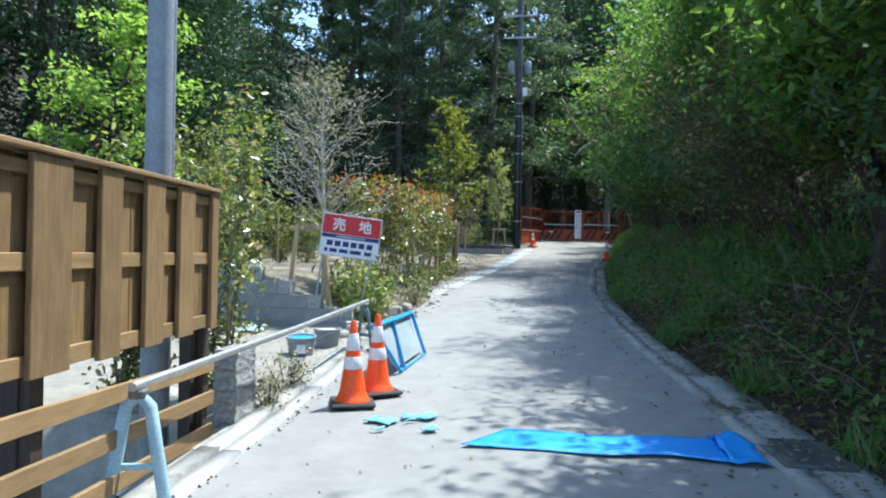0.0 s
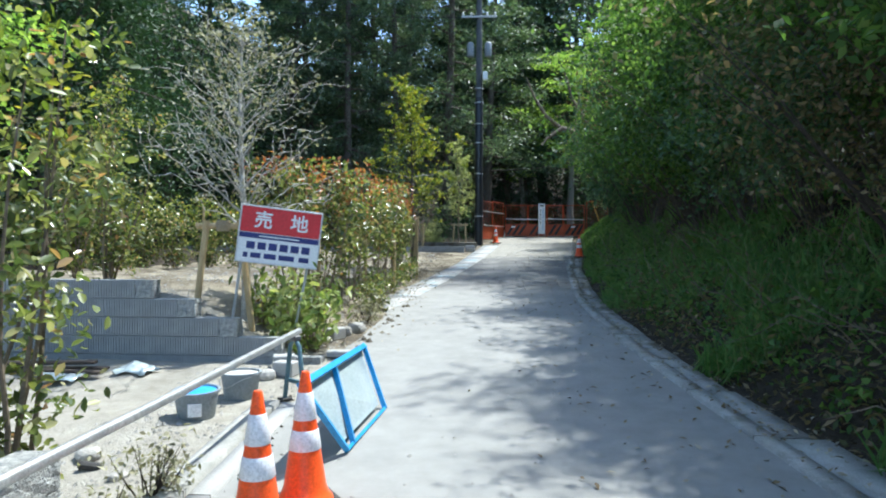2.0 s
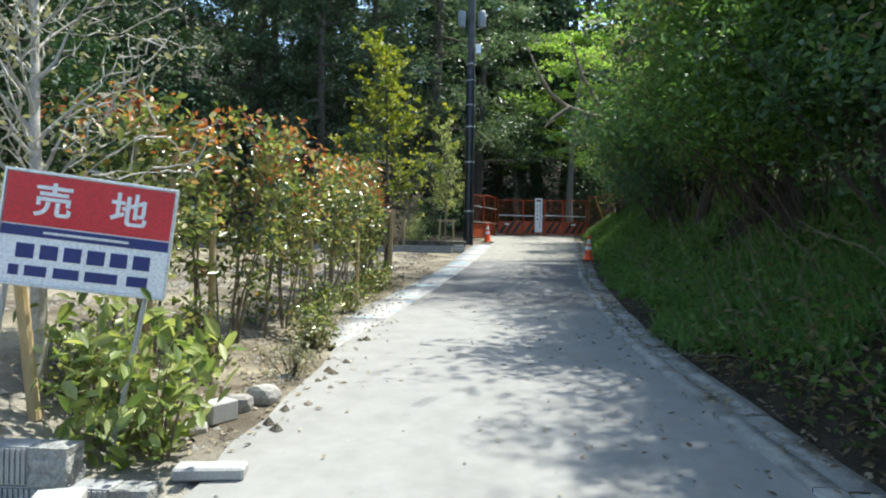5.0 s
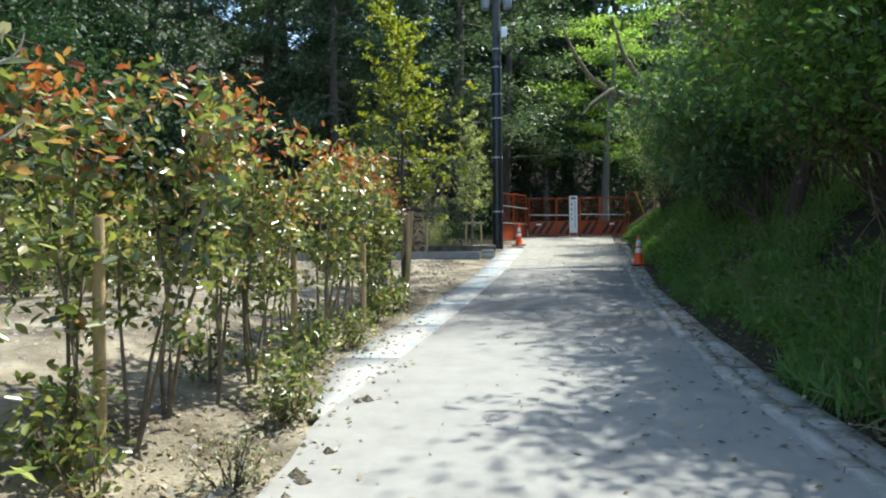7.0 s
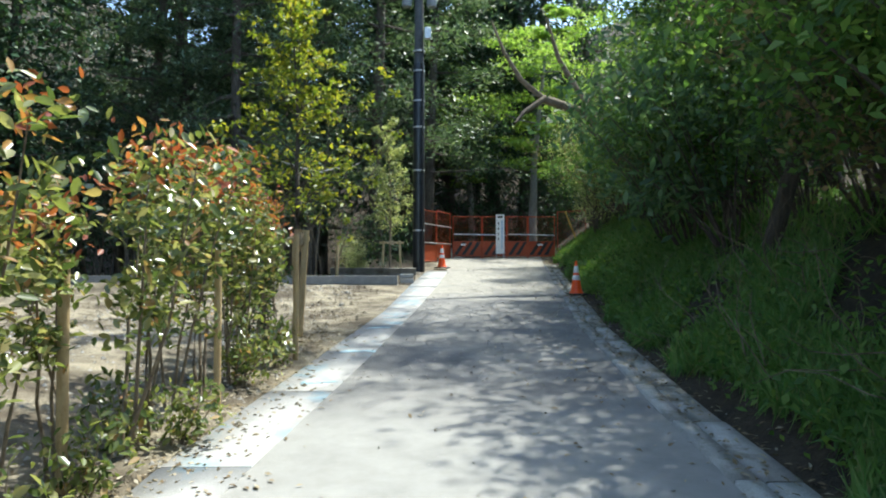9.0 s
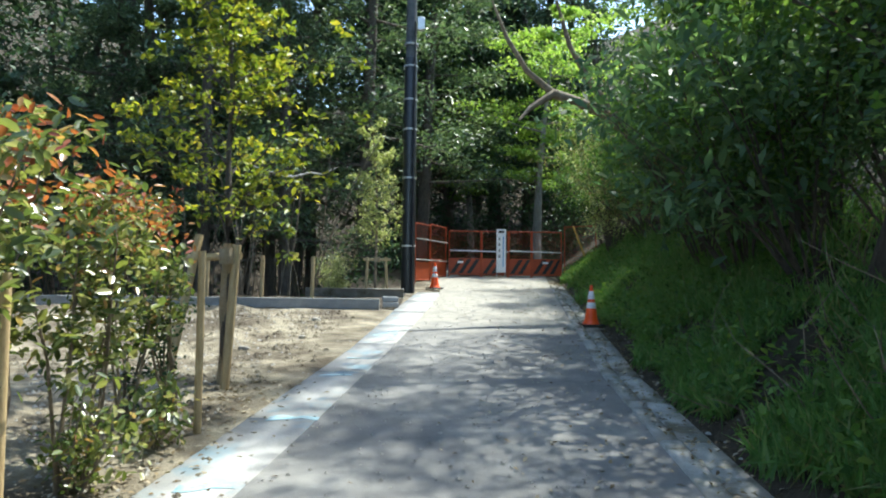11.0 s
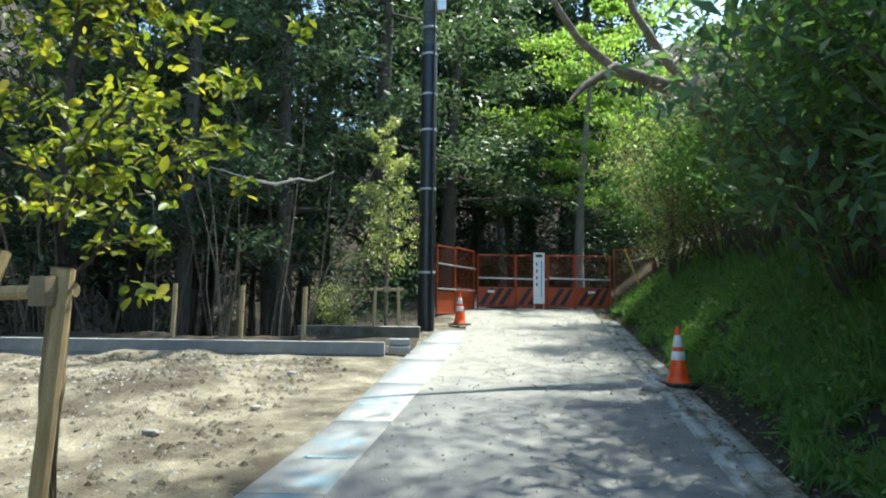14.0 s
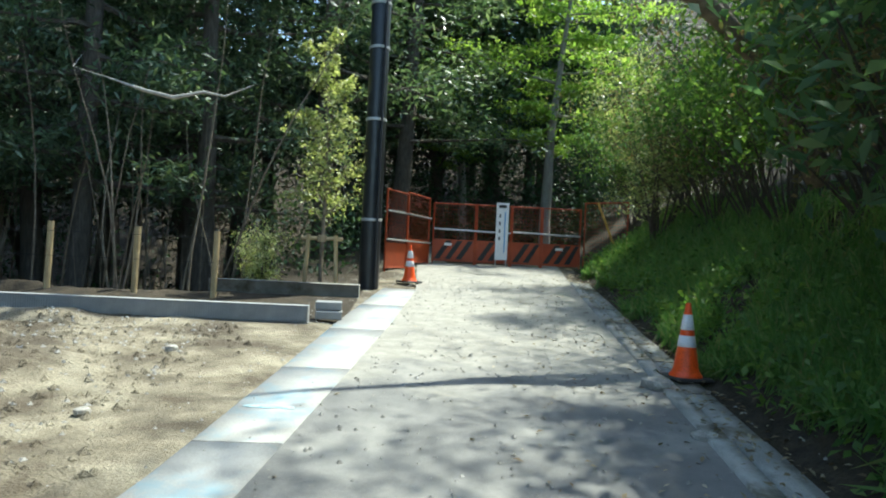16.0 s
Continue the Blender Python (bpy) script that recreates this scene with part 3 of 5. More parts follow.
for z in (0.645, 0.40, 0.16, -0.08):
    part("slat", box(-0.03, 0.0, -4.3, 0, -0.05, 0.05, 0.004), WOODH, low, at_pose=pose(0, 0, z, -2.4, 0, 0))
for s0 in (0.06, 1.92, 3.8):
    part("post", box(-0.13, -0.04, -s0 - 0.045, -s0 + 0.045, -0.75, 0.92, 0.005), DARKWOOD, low)
steps = thing("concrete_steps", pose(-3.65, 4.85, -0.75), "grey concrete yard steps below the fence", "steps", kind="structure")
for k in range(4):
    part("tread", box(0.0, 1.1, 0.1 * k, 0.9, 0.24 * k, 0.24 * k + 0.235, 0.01), OLDCONCRETE, steps)

# ---- split-faced block pillar at the end of the fence ----
pillar = thing("block_pillar", pose(-2.47, 4.78, 0.09), "split-faced grey concrete block pillar at the fence end", "pillar")


def rough_block(sx, sy, sz, seed):
    rng = np.random.default_rng(seed)
    bm = box(0, sx, 0, sy, 0, sz, 0)
    bmesh.ops.subdivide_edges(bm, edges=bm.edges[:], cuts=3, use_grid_fill=True)
    for v in bm.verts:
        v.co += Vector(rng.uniform(-0.009, 0.009, 3)) * (1 if 0.004 < v.co.z < sz - 0.004 else 0.3)
    return bm


for k in range(4):
    part("block", rough_block(0.19, 0.34, 0.152, 60 + k), SPLIT, pillar, at_pose=pose(0, 0, 0.158 * k))
# ---- stepped retaining wall of ribbed blocks ----
retain = thing("retaining_wall", pose(0, 9.2, 0), "stepped grey ribbed concrete block retaining wall", "wall", kind="structure")


def ribbed_block(length):
    bm = box(0, length - 0.0015, 0.012, 0.15, 0, 0.195, 0.0012)
    n = int(length / 0.028)
    for k in range(n):
        box(k * 0.028 + 0.006, k * 0.028 + 0.024, 0, 0.012, 0.008, 0.186, 0, bm)
    return bm


rb = None
for c, right in enumerate((-2.55, -2.22, -2.64, -3.12, -3.58, -4.04)):
    top = 0.254 + 0.2 * c - 0.0
    x = right
    endp = part("end_block", rough_block(0.2, 0.15, 0.193, 70 + c), SPLIT, retain, at_pose=pose(x - 0.2, 0.002, top - 0.2))
    x -= 0.203
    while x > -8:
        if rb is None:
            ob = part("ribbed_block", ribbed_block(0.4), BLOCK, retain)
            rb = ob.data
        else:
            ob = shared("ribbed_block", rb, retain, pose(0, 0, 0))
        ob.matrix_basis = pose(x - 0.4, 0, top - 0.2)
        x -= 0.4

# ---- scaffold-pipe barrier on plastic A-legs ----
P1, P2 = (-2.15, 3.32), (-2.08, 7.82)
pz1, pz2 = 0.745, 0.885
barrier = thing("pipe_barrier", pose(0, 0, 0), "galvanised pipe barrier on pale blue and teal A-legs", "barrier")
smooth(part("pipe", tube([(P1[0], P1[1] - 0.06, pz1), ((P1[0] + P2[0]) / 2, (P1[1] + P2[1]) / 2, (pz1 + pz2) / 2 - 0.012), (P2[0], P2[1] + 0.12, pz2)], 0.026, 14), STEEL, barrier, "long galvanised scaffold pipe"))
for (x, y), pz, turned, lr, mat, lab in ((P1, pz1, 14, 0.036, HORSE, "pale blue plastic A-shaped leg"), (P2, pz2, -40, 0.02, TEAL, "slim teal steel A-shaped leg")):
    z0 = float(road_z(y)) + 0.012
    h = pz - 0.03 - z0
    legs = bmesh.new()
    for sx in (-1, 1):
        tube([(sx * 0.15, 0, 0.02), (sx * 0.10, 0, h * 0.5), (sx * 0.065, 0, h * 0.86), (0, 0, h * 0.97)], [lr, lr, lr * 0.95, lr * 0.85], 10, legs)
    box(-0.13, 0.13, -0.012, 0.012, h * 0.3, h * 0.3 + 0.035, 0.004, legs)
    a_leg = smooth(part("a_leg", legs, mat, barrier, lab, pose(x, y, z0, 0, 0, turned)), 40)
    for sx in (-1, 1):
        part("foot", box(sx * 0.15 - 0.045, sx * 0.15 + 0.045, -0.05, 0.05, 0, 0.03, 0.008), RUBBER, a_leg)
    part("clamp", box(-0.045, 0.045, -0.04, 0.04, h * 0.93, h + 0.012, 0.012), DARKSTEEL, a_leg)

# ---- traffic cones ----


def cone(m):
    t = thing("traffic_cone", m, "orange traffic cone with two white reflective bands", "traffic cone", "traffic cones")
    r = lambda z: 0.125 - 0.103 * (z - 0.04) / 0.66
    part("base", box(-0.19, 0.19, -0.19, 0.19, 0, 0.035, 0.014), RUBBER, t, "black rubber base plate")
    prof = [(0.155, 0.034), (0.150, 0.05), (r(0.08) + 0.012, 0.07), (r(0.12) + 0.002, 0.11), (r(0.30), 0.30), (r(0.6), 0.6), (r(0.69), 0.69), (0.018, 0.70)]
    smooth(part("body", lathe(prof, 28), ORANGE, t), 50)
    for a, b in ((0.302, 0.404), (0.455, 0.595)):
        smooth(part("band", lathe([(r(a) + 0.001, a), (r(a) + 0.004, a + 0.004), (r(b) + 0.004, b - 0.004), (r(b) + 0.001, b)], 28), REFLECT, t, "white reflective band"), 50)
    return t


c0 = cone(pose(-1.575, 5.55, float(road_z(5.55)) + 0.012, 0, 0, 20))
c0.scale = (1.0, 1.0, 1.04)
for x, y, a in ((-1.45, 5.93, 35), (2.50, 24.5, 10), (-0.22, 31.15, 40)):
    copy_thing(c0, pose(x, y, float(road_z(y)) + 0.016, 0, 0, a))

# ---- tipped blue sign stand ----
stand = thing("sign_stand", pose(-1.37, 7.25, float(road_z(7.25)) + 0.02, 0, 0, 0), "blue steel sign stand tipped on its side with a pale sheet", "sign stand")
A, B = Vector((-0.03, -0.50, -0.02)), Vector((0.06, 0.50, 0.02))
C, D = Vector((-0.16, 0.74, 0.485)), Vector((-0.24, -0.86, 0.48))


def square_bar(a, b, w=0.022):
    return tube([a, b], w, 4)


part("bottom_bar", square_bar(A, B, 0.016), BLUE, stand)
part("top_bar", square_bar(D, C, 0.03), BLUE, stand)
part("end_bar", square_bar(B, C, 0.026), BLUE, stand)
part("end_bar", square_bar(A, D, 0.026), BLUE, stand)
part("cross_bar", square_bar(A.lerp(B, 0.14), D.lerp(C, 0.44), 0.024), BLUE, stand)
bm = bmesh.new()
off = Vector((-0.035, 0, 0.01))
vs = [bm.verts.new(p + off) for p in (A.lerp(D, 0.05), A.lerp(B, 0.97) + (C - B) * 0.05, B.lerp(C, 0.95), A.lerp(D, 0.95))]
vs2 = [bm.verts.new(v.co + Vector((-0.004, 0, 0))) for v in vs]
bm.faces.new(vs), bm.faces.new(vs2[::-1])
for k in range(4):
    bm.faces.new((vs[k], vs2[k], vs2[(k + 1) % 4], vs[(k + 1) % 4]))
part("sheet_panel", bm, CLEAR, stand, "pale translucent-looking blue sheet")

# ---- buckets and rubble ----


def bucket(m, label, fill):
    t = thing("bucket", m, label, "bucket", "mixing buckets")
    smooth(part("body", lathe([(0.125, 0), (0.135, 0.012), (0.165, 0.22), (0.178, 0.225), (0.178, 0.245), (0.160, 0.245), (0.155, 0.2), (0.0001, 0.2)], 28), BUCKET, t), 40)
    smooth(part("filling", lathe([(0.154, 0.20), (0.154, 0.228), (0.10, 0.238), (0.001, 0.24)], 24), fill, t, "contents of the bucket"))
    bm = tube([(0.178 * math.cos(a), 0.178 * math.sin(a), 0.22 - 0.10 * math.sin(a) ** 2) for a in np.linspace(0, math.pi, 9)], 0.004, 6)
    part("handle", bm, STEEL, t)
    return t


b1 = bucket(pose(-2.74, 7.42, float(land(-2.74, 7.42)) - 0.03, 3, 0, 20), "grey plastic mixing bucket with blue cloth inside", TARP)
part("paper_label", box(-0.05, 0.05, -0.172, -0.160, 0.07, 0.17, 0.002), WHITE, b1, "white paper label")
b2 = bucket(pose(-2.62, 8.02, float(land(-2.62, 8.02)) - 0.02, 0, 0, 140), "grey plastic mixing bucket full of pale mortar", SAND)


def stone(x, y, sx, sy, sz, seed, mat=STONE, name="stone", label="pale grey stone lying on the sandy ground"):
    rng = np.random.default_rng(seed)
    bm = bmesh.new()
    bmesh.ops.create_icosphere(bm, subdivisions=2, radius=0.5)
    for v in bm.verts:
        c = v.co.copy()
        v.co = Vector([math.copysign(abs(q) ** 0.7, q) for q in c]) * (1 + rng.uniform(-0.09, 0.09)) * 0.8
        v.co = Vector((v.co.x * sx, v.co.y * sy, v.co.z * sz))
    zz = float(land(x, y)) if x < -2.05 or y < 14 and x < left_x(y) else float(road_z(y))
    ob = part(name, bm, mat, at_pose=pose(x, y, zz + sz * 0.3, 0, 0, rng.uniform(0, 180)))
    return tagged(ob, label, "stone", "loose stones")


for k, (x, y, a, b, c) in enumerate(((-2.30, 10.65, 0.2, 0.15, 0.15), (-2.18, 10.85, 0.24, 0.2, 0.17), (-2.42, 10.2, 0.16, 0.12, 0.1), (-3.1, 6.6, 0.2, 0.16, 0.08), (-2.72, 6.3, 0.13, 0.1, 0.05), (-2.6, 8.6, 0.2, 0.15, 0.12), (-2.9, 21.9, 0.15, 0.11, 0.07), (-2.3, 22.9, 0.12, 0.09, 0.07), (-2.45, 24.9, 0.13, 0.1, 0.07), (1.9, 21.6, 0.16, 0.13, 0.08), (1.98, 22.9, 0.24, 0.2, 0.05), (2.1, 24.2, 0.3, 0.2, 0.12))):
    stone(x, y, a, b, c, 80 + k)
slab = part("concrete_slab", box(-0.19, 0.19, -0.07, 0.07, 0, 0.07, 0.012), CONCRETE, at_pose=pose(-2.05, 9.55, float(road_z(9.55)) + 0.0, 0, 0, 8))
tagged(slab, "pale concrete block lying at the lane's edge", "block")
for x, y, r in ((-2.55, 9.0, 20), (-2.45, 8.75, -12), (-2.36, 10.42, 60)):
    sb = part("concrete_slab", box(-0.11, 0.11, -0.08, 0.08, 0, 0.14, 0.01), CONCRETE, at_pose=pose(x, y, float(land(x, y)), 0, 0, r))
    tagged(sb, "loose concrete block on sandy ground", "block")
sheet("plastic_sheet", -4.15, -3.75, 8.6, 8.8, CLEAR, "crumpled white plastic sheet below the block wall", 300, 0.10, 0.08)
sheet("plastic_sheet", -4.7, -4.35, 8.3, 8.6, CLEAR, "crumpled pale plastic sheet on the sandy ground", 304, 0.08, 0.08)
for k, (x, y, a) in enumerate(((-5.0, 8.75, 4), (-4.9, 8.6, -6), (-5.1, 8.66, 10))):
    tagged(part("timber_plank", box(-0.7, 0.7, -0.05, 0.05, 0, 0.03, 0.004), DARKWOOD, at_pose=pose(x, y, float(land(x, y)) + 0.01 + 0.033 * k, 0, 0, a)), "dark timber plank lying below the block wall", "plank", "planks")
tagged(part("rubber_scrap", box(-0.07, 0.07, -0.03, 0.03, 0, 0.05, 0.015), RUBBER, at_pose=pose(-3.0, 6.45, float(land(-3.0, 6.45)), 0, 14, 25)), "black rubber scrap on the sandy ground", "scrap")
# gravel, twigs and dead leaves
rng = np.random.default_rng(5)


def pebbles(name, n, xs, ys, size, mat, label):
    x, y = rng.uniform(*xs, n), rng.uniform(*ys, n)
    z = np.where((x > left_x(y)) & (x < kerb_x(y)), road_z(y) + 0.006, land(x, y))
    s = size * rng.uniform(0.4, 1.6, n)
    d = rng.uniform(0.6, 1.3, (n, 6))
    dirs = np.array([(1, 0, 0), (0, 1, 0), (-1, 0, 0), (0, -1, 0), (0, 0, 0.8), (0, 0, -0.5)])
    v = np.stack([x, y, z], 1)[:, None, :] + dirs[None] * (s[:, None] * d)[:, :, None]
    faces = [(k * 6 + a, k * 6 + b, k * 6 + 4) for k in range(n) for a, b in ((0, 1), (1, 2), (2, 3), (3, 0))]
    m = bpy.data.meshes.new(name)
    m.from_pydata(v.reshape(-1, 3).tolist(), [], faces)
    m.materials.append(mat)
    return tagged(new(name, m), label, "gravel", kind="stuff")


pebbles("gravel", 2600, (-6.5, -2.2), (9.6, 27), 0.022, STONE, "small stones scattered over the sandy plot")
pebbles("gravel", 700, (-3.4, -2.15), (5, 9.1), 0.016, STONE, "small stones beside the buckets")
pebbles("gravel", 900, (-2.1, 1.9), (3, 33), 0.011, STONE, "scattered grit on the lane")
pebbles("gravel", 1800, (-1.6, 2.6), (17, 33), 0.015, STONE, "pale grit scattered over the dark asphalt")
pebbles("gravel", 500, (-2.36, -1.9), (1.5, 8.5), 0.012, LITTER, "dark grit and twigs along the channel kerb")
pebbles("clods", 1500, (-7.0, -2.1), (19.5, 26.4), 0.03, SOIL, "crumbled lumps of soil over the sandy plot")
pebbles("clods", 260, (-2.9, -1.75), (10, 26), 0.035, SOIL, "crumbled clods of soil beside the edging")
n = 3600
y = rng.uniform(1, 34, n)
x = kerb_x(y) + np.where(rng.uniform(0, 1, n) < 0.22, -np.abs(rng.normal(0, 0.8, n)), 0.05 + np.abs(rng.normal(0, 0.45, n)))
litter = leaves("fallen_leaves", np.stack([x, y, np.maximum(land(x, y), road_z(y) + 0.04 * (x > kerb_x(y)) * (x < kerb_x(y) + 0.45)) + 0.014], 1), 0.055, DEADLEAF, rng, up=3.0)
tagged(new("fallen_leaves", litter), "dry fallen leaves in the gutter", "leaves", kind="stuff")
n = 1500
y = rng.uniform(9.8, 20, n)
x = np.interp(y, (10, 19), (-2.55, -2.3)) + rng.normal(0, 0.35, n)
litter = leaves("fallen_leaves", np.stack([x, y, land(x, y) + 0.015], 1), 0.055, DEADLEAF, rng, up=3.0)
tagged(new("fallen_leaves", litter), "dry leaves under the planted hedge", "leaves", kind="stuff")

# ---- land-for-sale sign ----


def lettering(text, size, mat, parent, m, name="lettering", label=""):
    cu = bpy.data.curves.new("tmp", "FONT")
    cu.body, cu.size, cu.extrude, cu.align_x, cu.align_y, cu.offset = text, size, 0.0015, "CENTER", "CENTER", size * 0.018
    tmp = new("tmp", cu)
    me = bpy.data.meshes.new_from_object(tmp.evaluated_get(bpy.context.evaluated_depsgraph_get()))
    bpy.data.objects.remove(tmp)
    me.materials.clear()
    me.materials.append(mat)
    ob = shared(name, me, parent, m)
    return tagged(ob, label) if label else ob


sign = thing("land_sale_sign", pose(-2.80, 9.61, 1.72, 0, 6.6, 16), "red and white land sale board on two thin posts", "sign")
W, H = 0.87, 0.61
face = part("board", box(-W / 2, W / 2, 0, 0.012, -H / 2, H / 2, 0.002), WHITE, sign, "white sign board")
for x0, x1, z0, z1 in ((-W / 2 - 0.012, W / 2 + 0.012, H / 2, H / 2 + 0.016), (-W / 2 - 0.012, W / 2 + 0.012, -H / 2 - 0.016, -H / 2), (-W / 2 - 0.014, -W / 2, -H / 2, H / 2), (W / 2, W / 2 + 0.014, -H / 2, H / 2)):
    part("frame_bar", box(x0, x1, -0.012, 0.02, z0, z1, 0.002), ALU, sign)
part("red_field", box(-W / 2 + 0.004, W / 2 - 0.004, -0.004, -0.0005, 0.02, H / 2 - 0.004, 0), RED, face, "red upper field")
part("navy_band", box(-W / 2 + 0.004, W / 2 - 0.004, -0.004, -0.0005, -0.045, 0.012, 0), NAVY, face, "navy band")
part("small_print", box(-0.22, 0.22, -0.006, -0.0045, -0.024, -0.010, 0), ALU, face)
turn = pose(0, 0, 0, 90, 0, 0)
lettering("売", 0.20, WHITE, face, pose(-0.19, -0.0065, 0.152) @ turn, "character", "white painted character")
lettering("地", 0.20, WHITE, face, pose(0.20, -0.0065, 0.152) @ turn, "character", "white painted character")
for k in range(6):
    x = -0.30 + 0.12 * k
    part("name_bar", box(x - 0.045, x + 0.045, -0.004, -0.0005, -0.165, -0.085, 0.0), NAVY, face)
for k, (x, w) in enumerate(((-0.345, 0.05), (-0.235, 0.11), (-0.08, 0.13), (0.10, 0.17), (0.29, 0.11))):
    part("number_bar", box(x - w / 2, x + w / 2, -0.004, -0.0005, -0.262, -0.205, 0.0), NAVY, face)
part("post", tube([(-0.37, 0.03, 0.25), (-0.40, 0.03, -1.15)], 0.016, 8), GALV, sign)
part("post", tube([(0.385, 0.03, 0.25), (0.26, 0.03, -1.40)], 0.016, 8), GALV, sign)

# ---- trees and shrubs ----


def wander(rng, p, d, length, n, bend):
    pts = [Vector(p)]
    d = Vector(d).normalized()
    for _ in range(n):
        d = (d + Vector(rng.normal(0, bend, 3))).normalized()
        pts.append(pts[-1] + d * (length / n))
    return pts


def tree(name, m, label, category, seed, height, trunk_r, base, reach, leaf_mat, leaf_size, count, bark, style="broad", limbs=22, tight=0.30, group="", aspect=0.5, twigs=0):
    """Tapered trunk with limbs, and a crown of single leaves in clumps."""
    rng = np.random.default_rng(seed)
    t = thing(name, m, label, category, group)
    bm = bmesh.new()
    pts = wander(rng, (0, 0, -0.15), (0, 0, 1), height * 0.97, 8, 0.035 if style != "broad" else 0.09)
    tube(pts, [max(0.012, trunk_r * (1 - 0.93 * k / 8)) for k in range(9)], 9, bm)
    seeds, spreads = [], []
    for k in range(limbs):
        f = (k + rng.uniform(0, 0.8)) / limbs
        z = base + (height * 0.96 - base) * f
        q = min(7.99, 8 * z / (height * 0.97))
        p = pts[int(q)].lerp(pts[int(q) + 1], q - int(q))
        az = k * 2.4 + rng.uniform(-0.5, 0.5)
        if style == "cedar":
            ln, rise = reach * (1 - 0.86 * f) * rng.uniform(0.6, 1.15), -0.12
        elif style == "upright":
            ln, rise = reach * (1 - 0.6 * f) * rng.uniform(0.7, 1.2), 1.0
        elif style == "bare":
            ln, rise = reach * (0.62 + 0.48 * math.sin(math.pi * min(1, f * 0.85 + 0.1))) * (1 - 0.45 * f) * rng.uniform(0.8, 1.1), 1.05
        elif style == "layer":
            ln, rise = reach * (0.6 + 0.5 * math.sin(math.pi * f)) * rng.uniform(0.5, 1.15), 0.12
        else:
            ln, rise = reach * (0.45 + 0.85 * math.sin(math.pi * min(1, f * 0.8 + 0.18))) * rng.uniform(0.55, 1.15), 0.42
        lp = wander(rng, p, (math.cos(az), math.sin(az), rise), ln, 4, 0.11 if style == "bare" else 0.16)
        r0 = max(0.008, trunk_r * 0.34 * (1 - 0.7 * f))
        tube(lp, [r0, r0 * 0.75, r0 * 0.5, r0 * 0.3, r0 * 0.12], 5, bm, caps=False)
        for g in np.linspace(0.35, 1.0, 4):
            i = min(3, int(g * 4))
            seeds.append(lp[i].lerp(lp[i + 1], min(1, g * 4 - i)))
            spreads.append(tight * ln * (0.55 + 0.5 * g) ** 0.5 * rng.uniform(0.6, 1.2))
            for _ in range(twigs):
                tw = wander(rng, seeds[-1], rng.normal(0, 1, 3) + np.array([math.cos(az), math.sin(az), 0.9]) * (2 if style == "bare" else 1), ln * rng.uniform(0.25, 0.6) * (0.75 if style == "bare" else 1), 3, 0.3)
                tube(tw, [r0 * 0.4, r0 * 0.3, r0 * 0.2, r0 * 0.1], 4, bm, caps=False)
                seeds.append(tw[-1])
                spreads.append(tight * ln * 0.4)
    for k in range(4):
        seeds.append(pts[8 - k // 2])
        spreads.append(tight * reach * 0.3)
    smooth(part("trunk", bm, bark, t), 60)
    c = clusters(rng, np.array([tuple(s) for s in seeds]), max(1, count // len(seeds)), np.array(spreads), 0.28 if style == "layer" else 0.7)
    c = c[c[:, 2] > base * 0.55]
    shared("crown", leaves("crown", c, leaf_size, leaf_mat, rng, 0.5, aspect, 0.5, oval=count < 6000), t, Matrix())
    return t


def bush(name, m, label, category, seed, height, reach, leaf_mat, leaf_size, count, low=0.3, group="", aspect=0.5, stems=7, tip_mat=None, tip_count=0, flat=1.0, clump=0.27):
    """Several stems from the ground carrying leaf clumps; some with coloured young tips."""
    rng = np.random.default_rng(seed)
    t = thing(name, m, label, category, group)
    single = stems <= 8
    bm = bmesh.new()
    seeds, tops = [], []
    for k in range(stems):
        az, le = rng.uniform(0, 6.28), rng.uniform(0.2, 1)
        d = Vector((math.cos(az) * reach * le * flat, math.sin(az) * reach * le, height * rng.uniform(0.75, 1.0)))
        pts = wander(rng, (d.x * 0.12, d.y * 0.12, -0.06), d, d.length, 6, 0.08)
        r0 = 0.006 + 0.004 * height
        if single:
            smooth(part("stem", tube(pts, [r0 * (1 - 0.13 * j) for j in range(7)], 6), STEMBARK, t), 60)
        else:
            tube(pts, [r0 * (1 - 0.13 * j) for j in range(7)], 5, bm, caps=False)
        for g in np.linspace(low, 1, 6):
            q = min(5.99, g * 6)
            p = pts[int(q)].lerp(pts[int(q) + 1], q - int(q))
            seeds.append(p + Vector(rng.normal(0, reach * 0.22, 3)))
        tops.append(pts[-1])
    if single:
        bm.free()
    else:
        tagged(smooth(part("branchwork", bm, BARK, t), 60), kind="stuff")
    c = clusters(rng, np.array([tuple(s) for s in seeds]), max(1, count // len(seeds)), reach * clump)
    c = c[c[:, 2] > 0.05]
    tagged(shared("foliage", leaves("foliage", c, leaf_size, leaf_mat, rng, 0.35, aspect, 0.6, oval=single), t, Matrix()), kind="stuff")
    if tip_mat:
        c = clusters(rng, np.array([tuple(s) for s in tops]), max(1, tip_count // len(tops)), reach * 0.36) + np.array([0, 0, 0.02])
        tagged(shared("young_growth", leaves("young_growth", c, leaf_size * 0.8, tip_mat, rng, 0.1, 0.42, -0.5, oval=True), t, Matrix()), kind="stuff")
    return t


def on_land(x, y, rz=0.0, dz=0.0, s=1.0):
    m = pose(x, y, float(land(x, y)) - 0.03 + dz, 0, 0, rz)
    return m


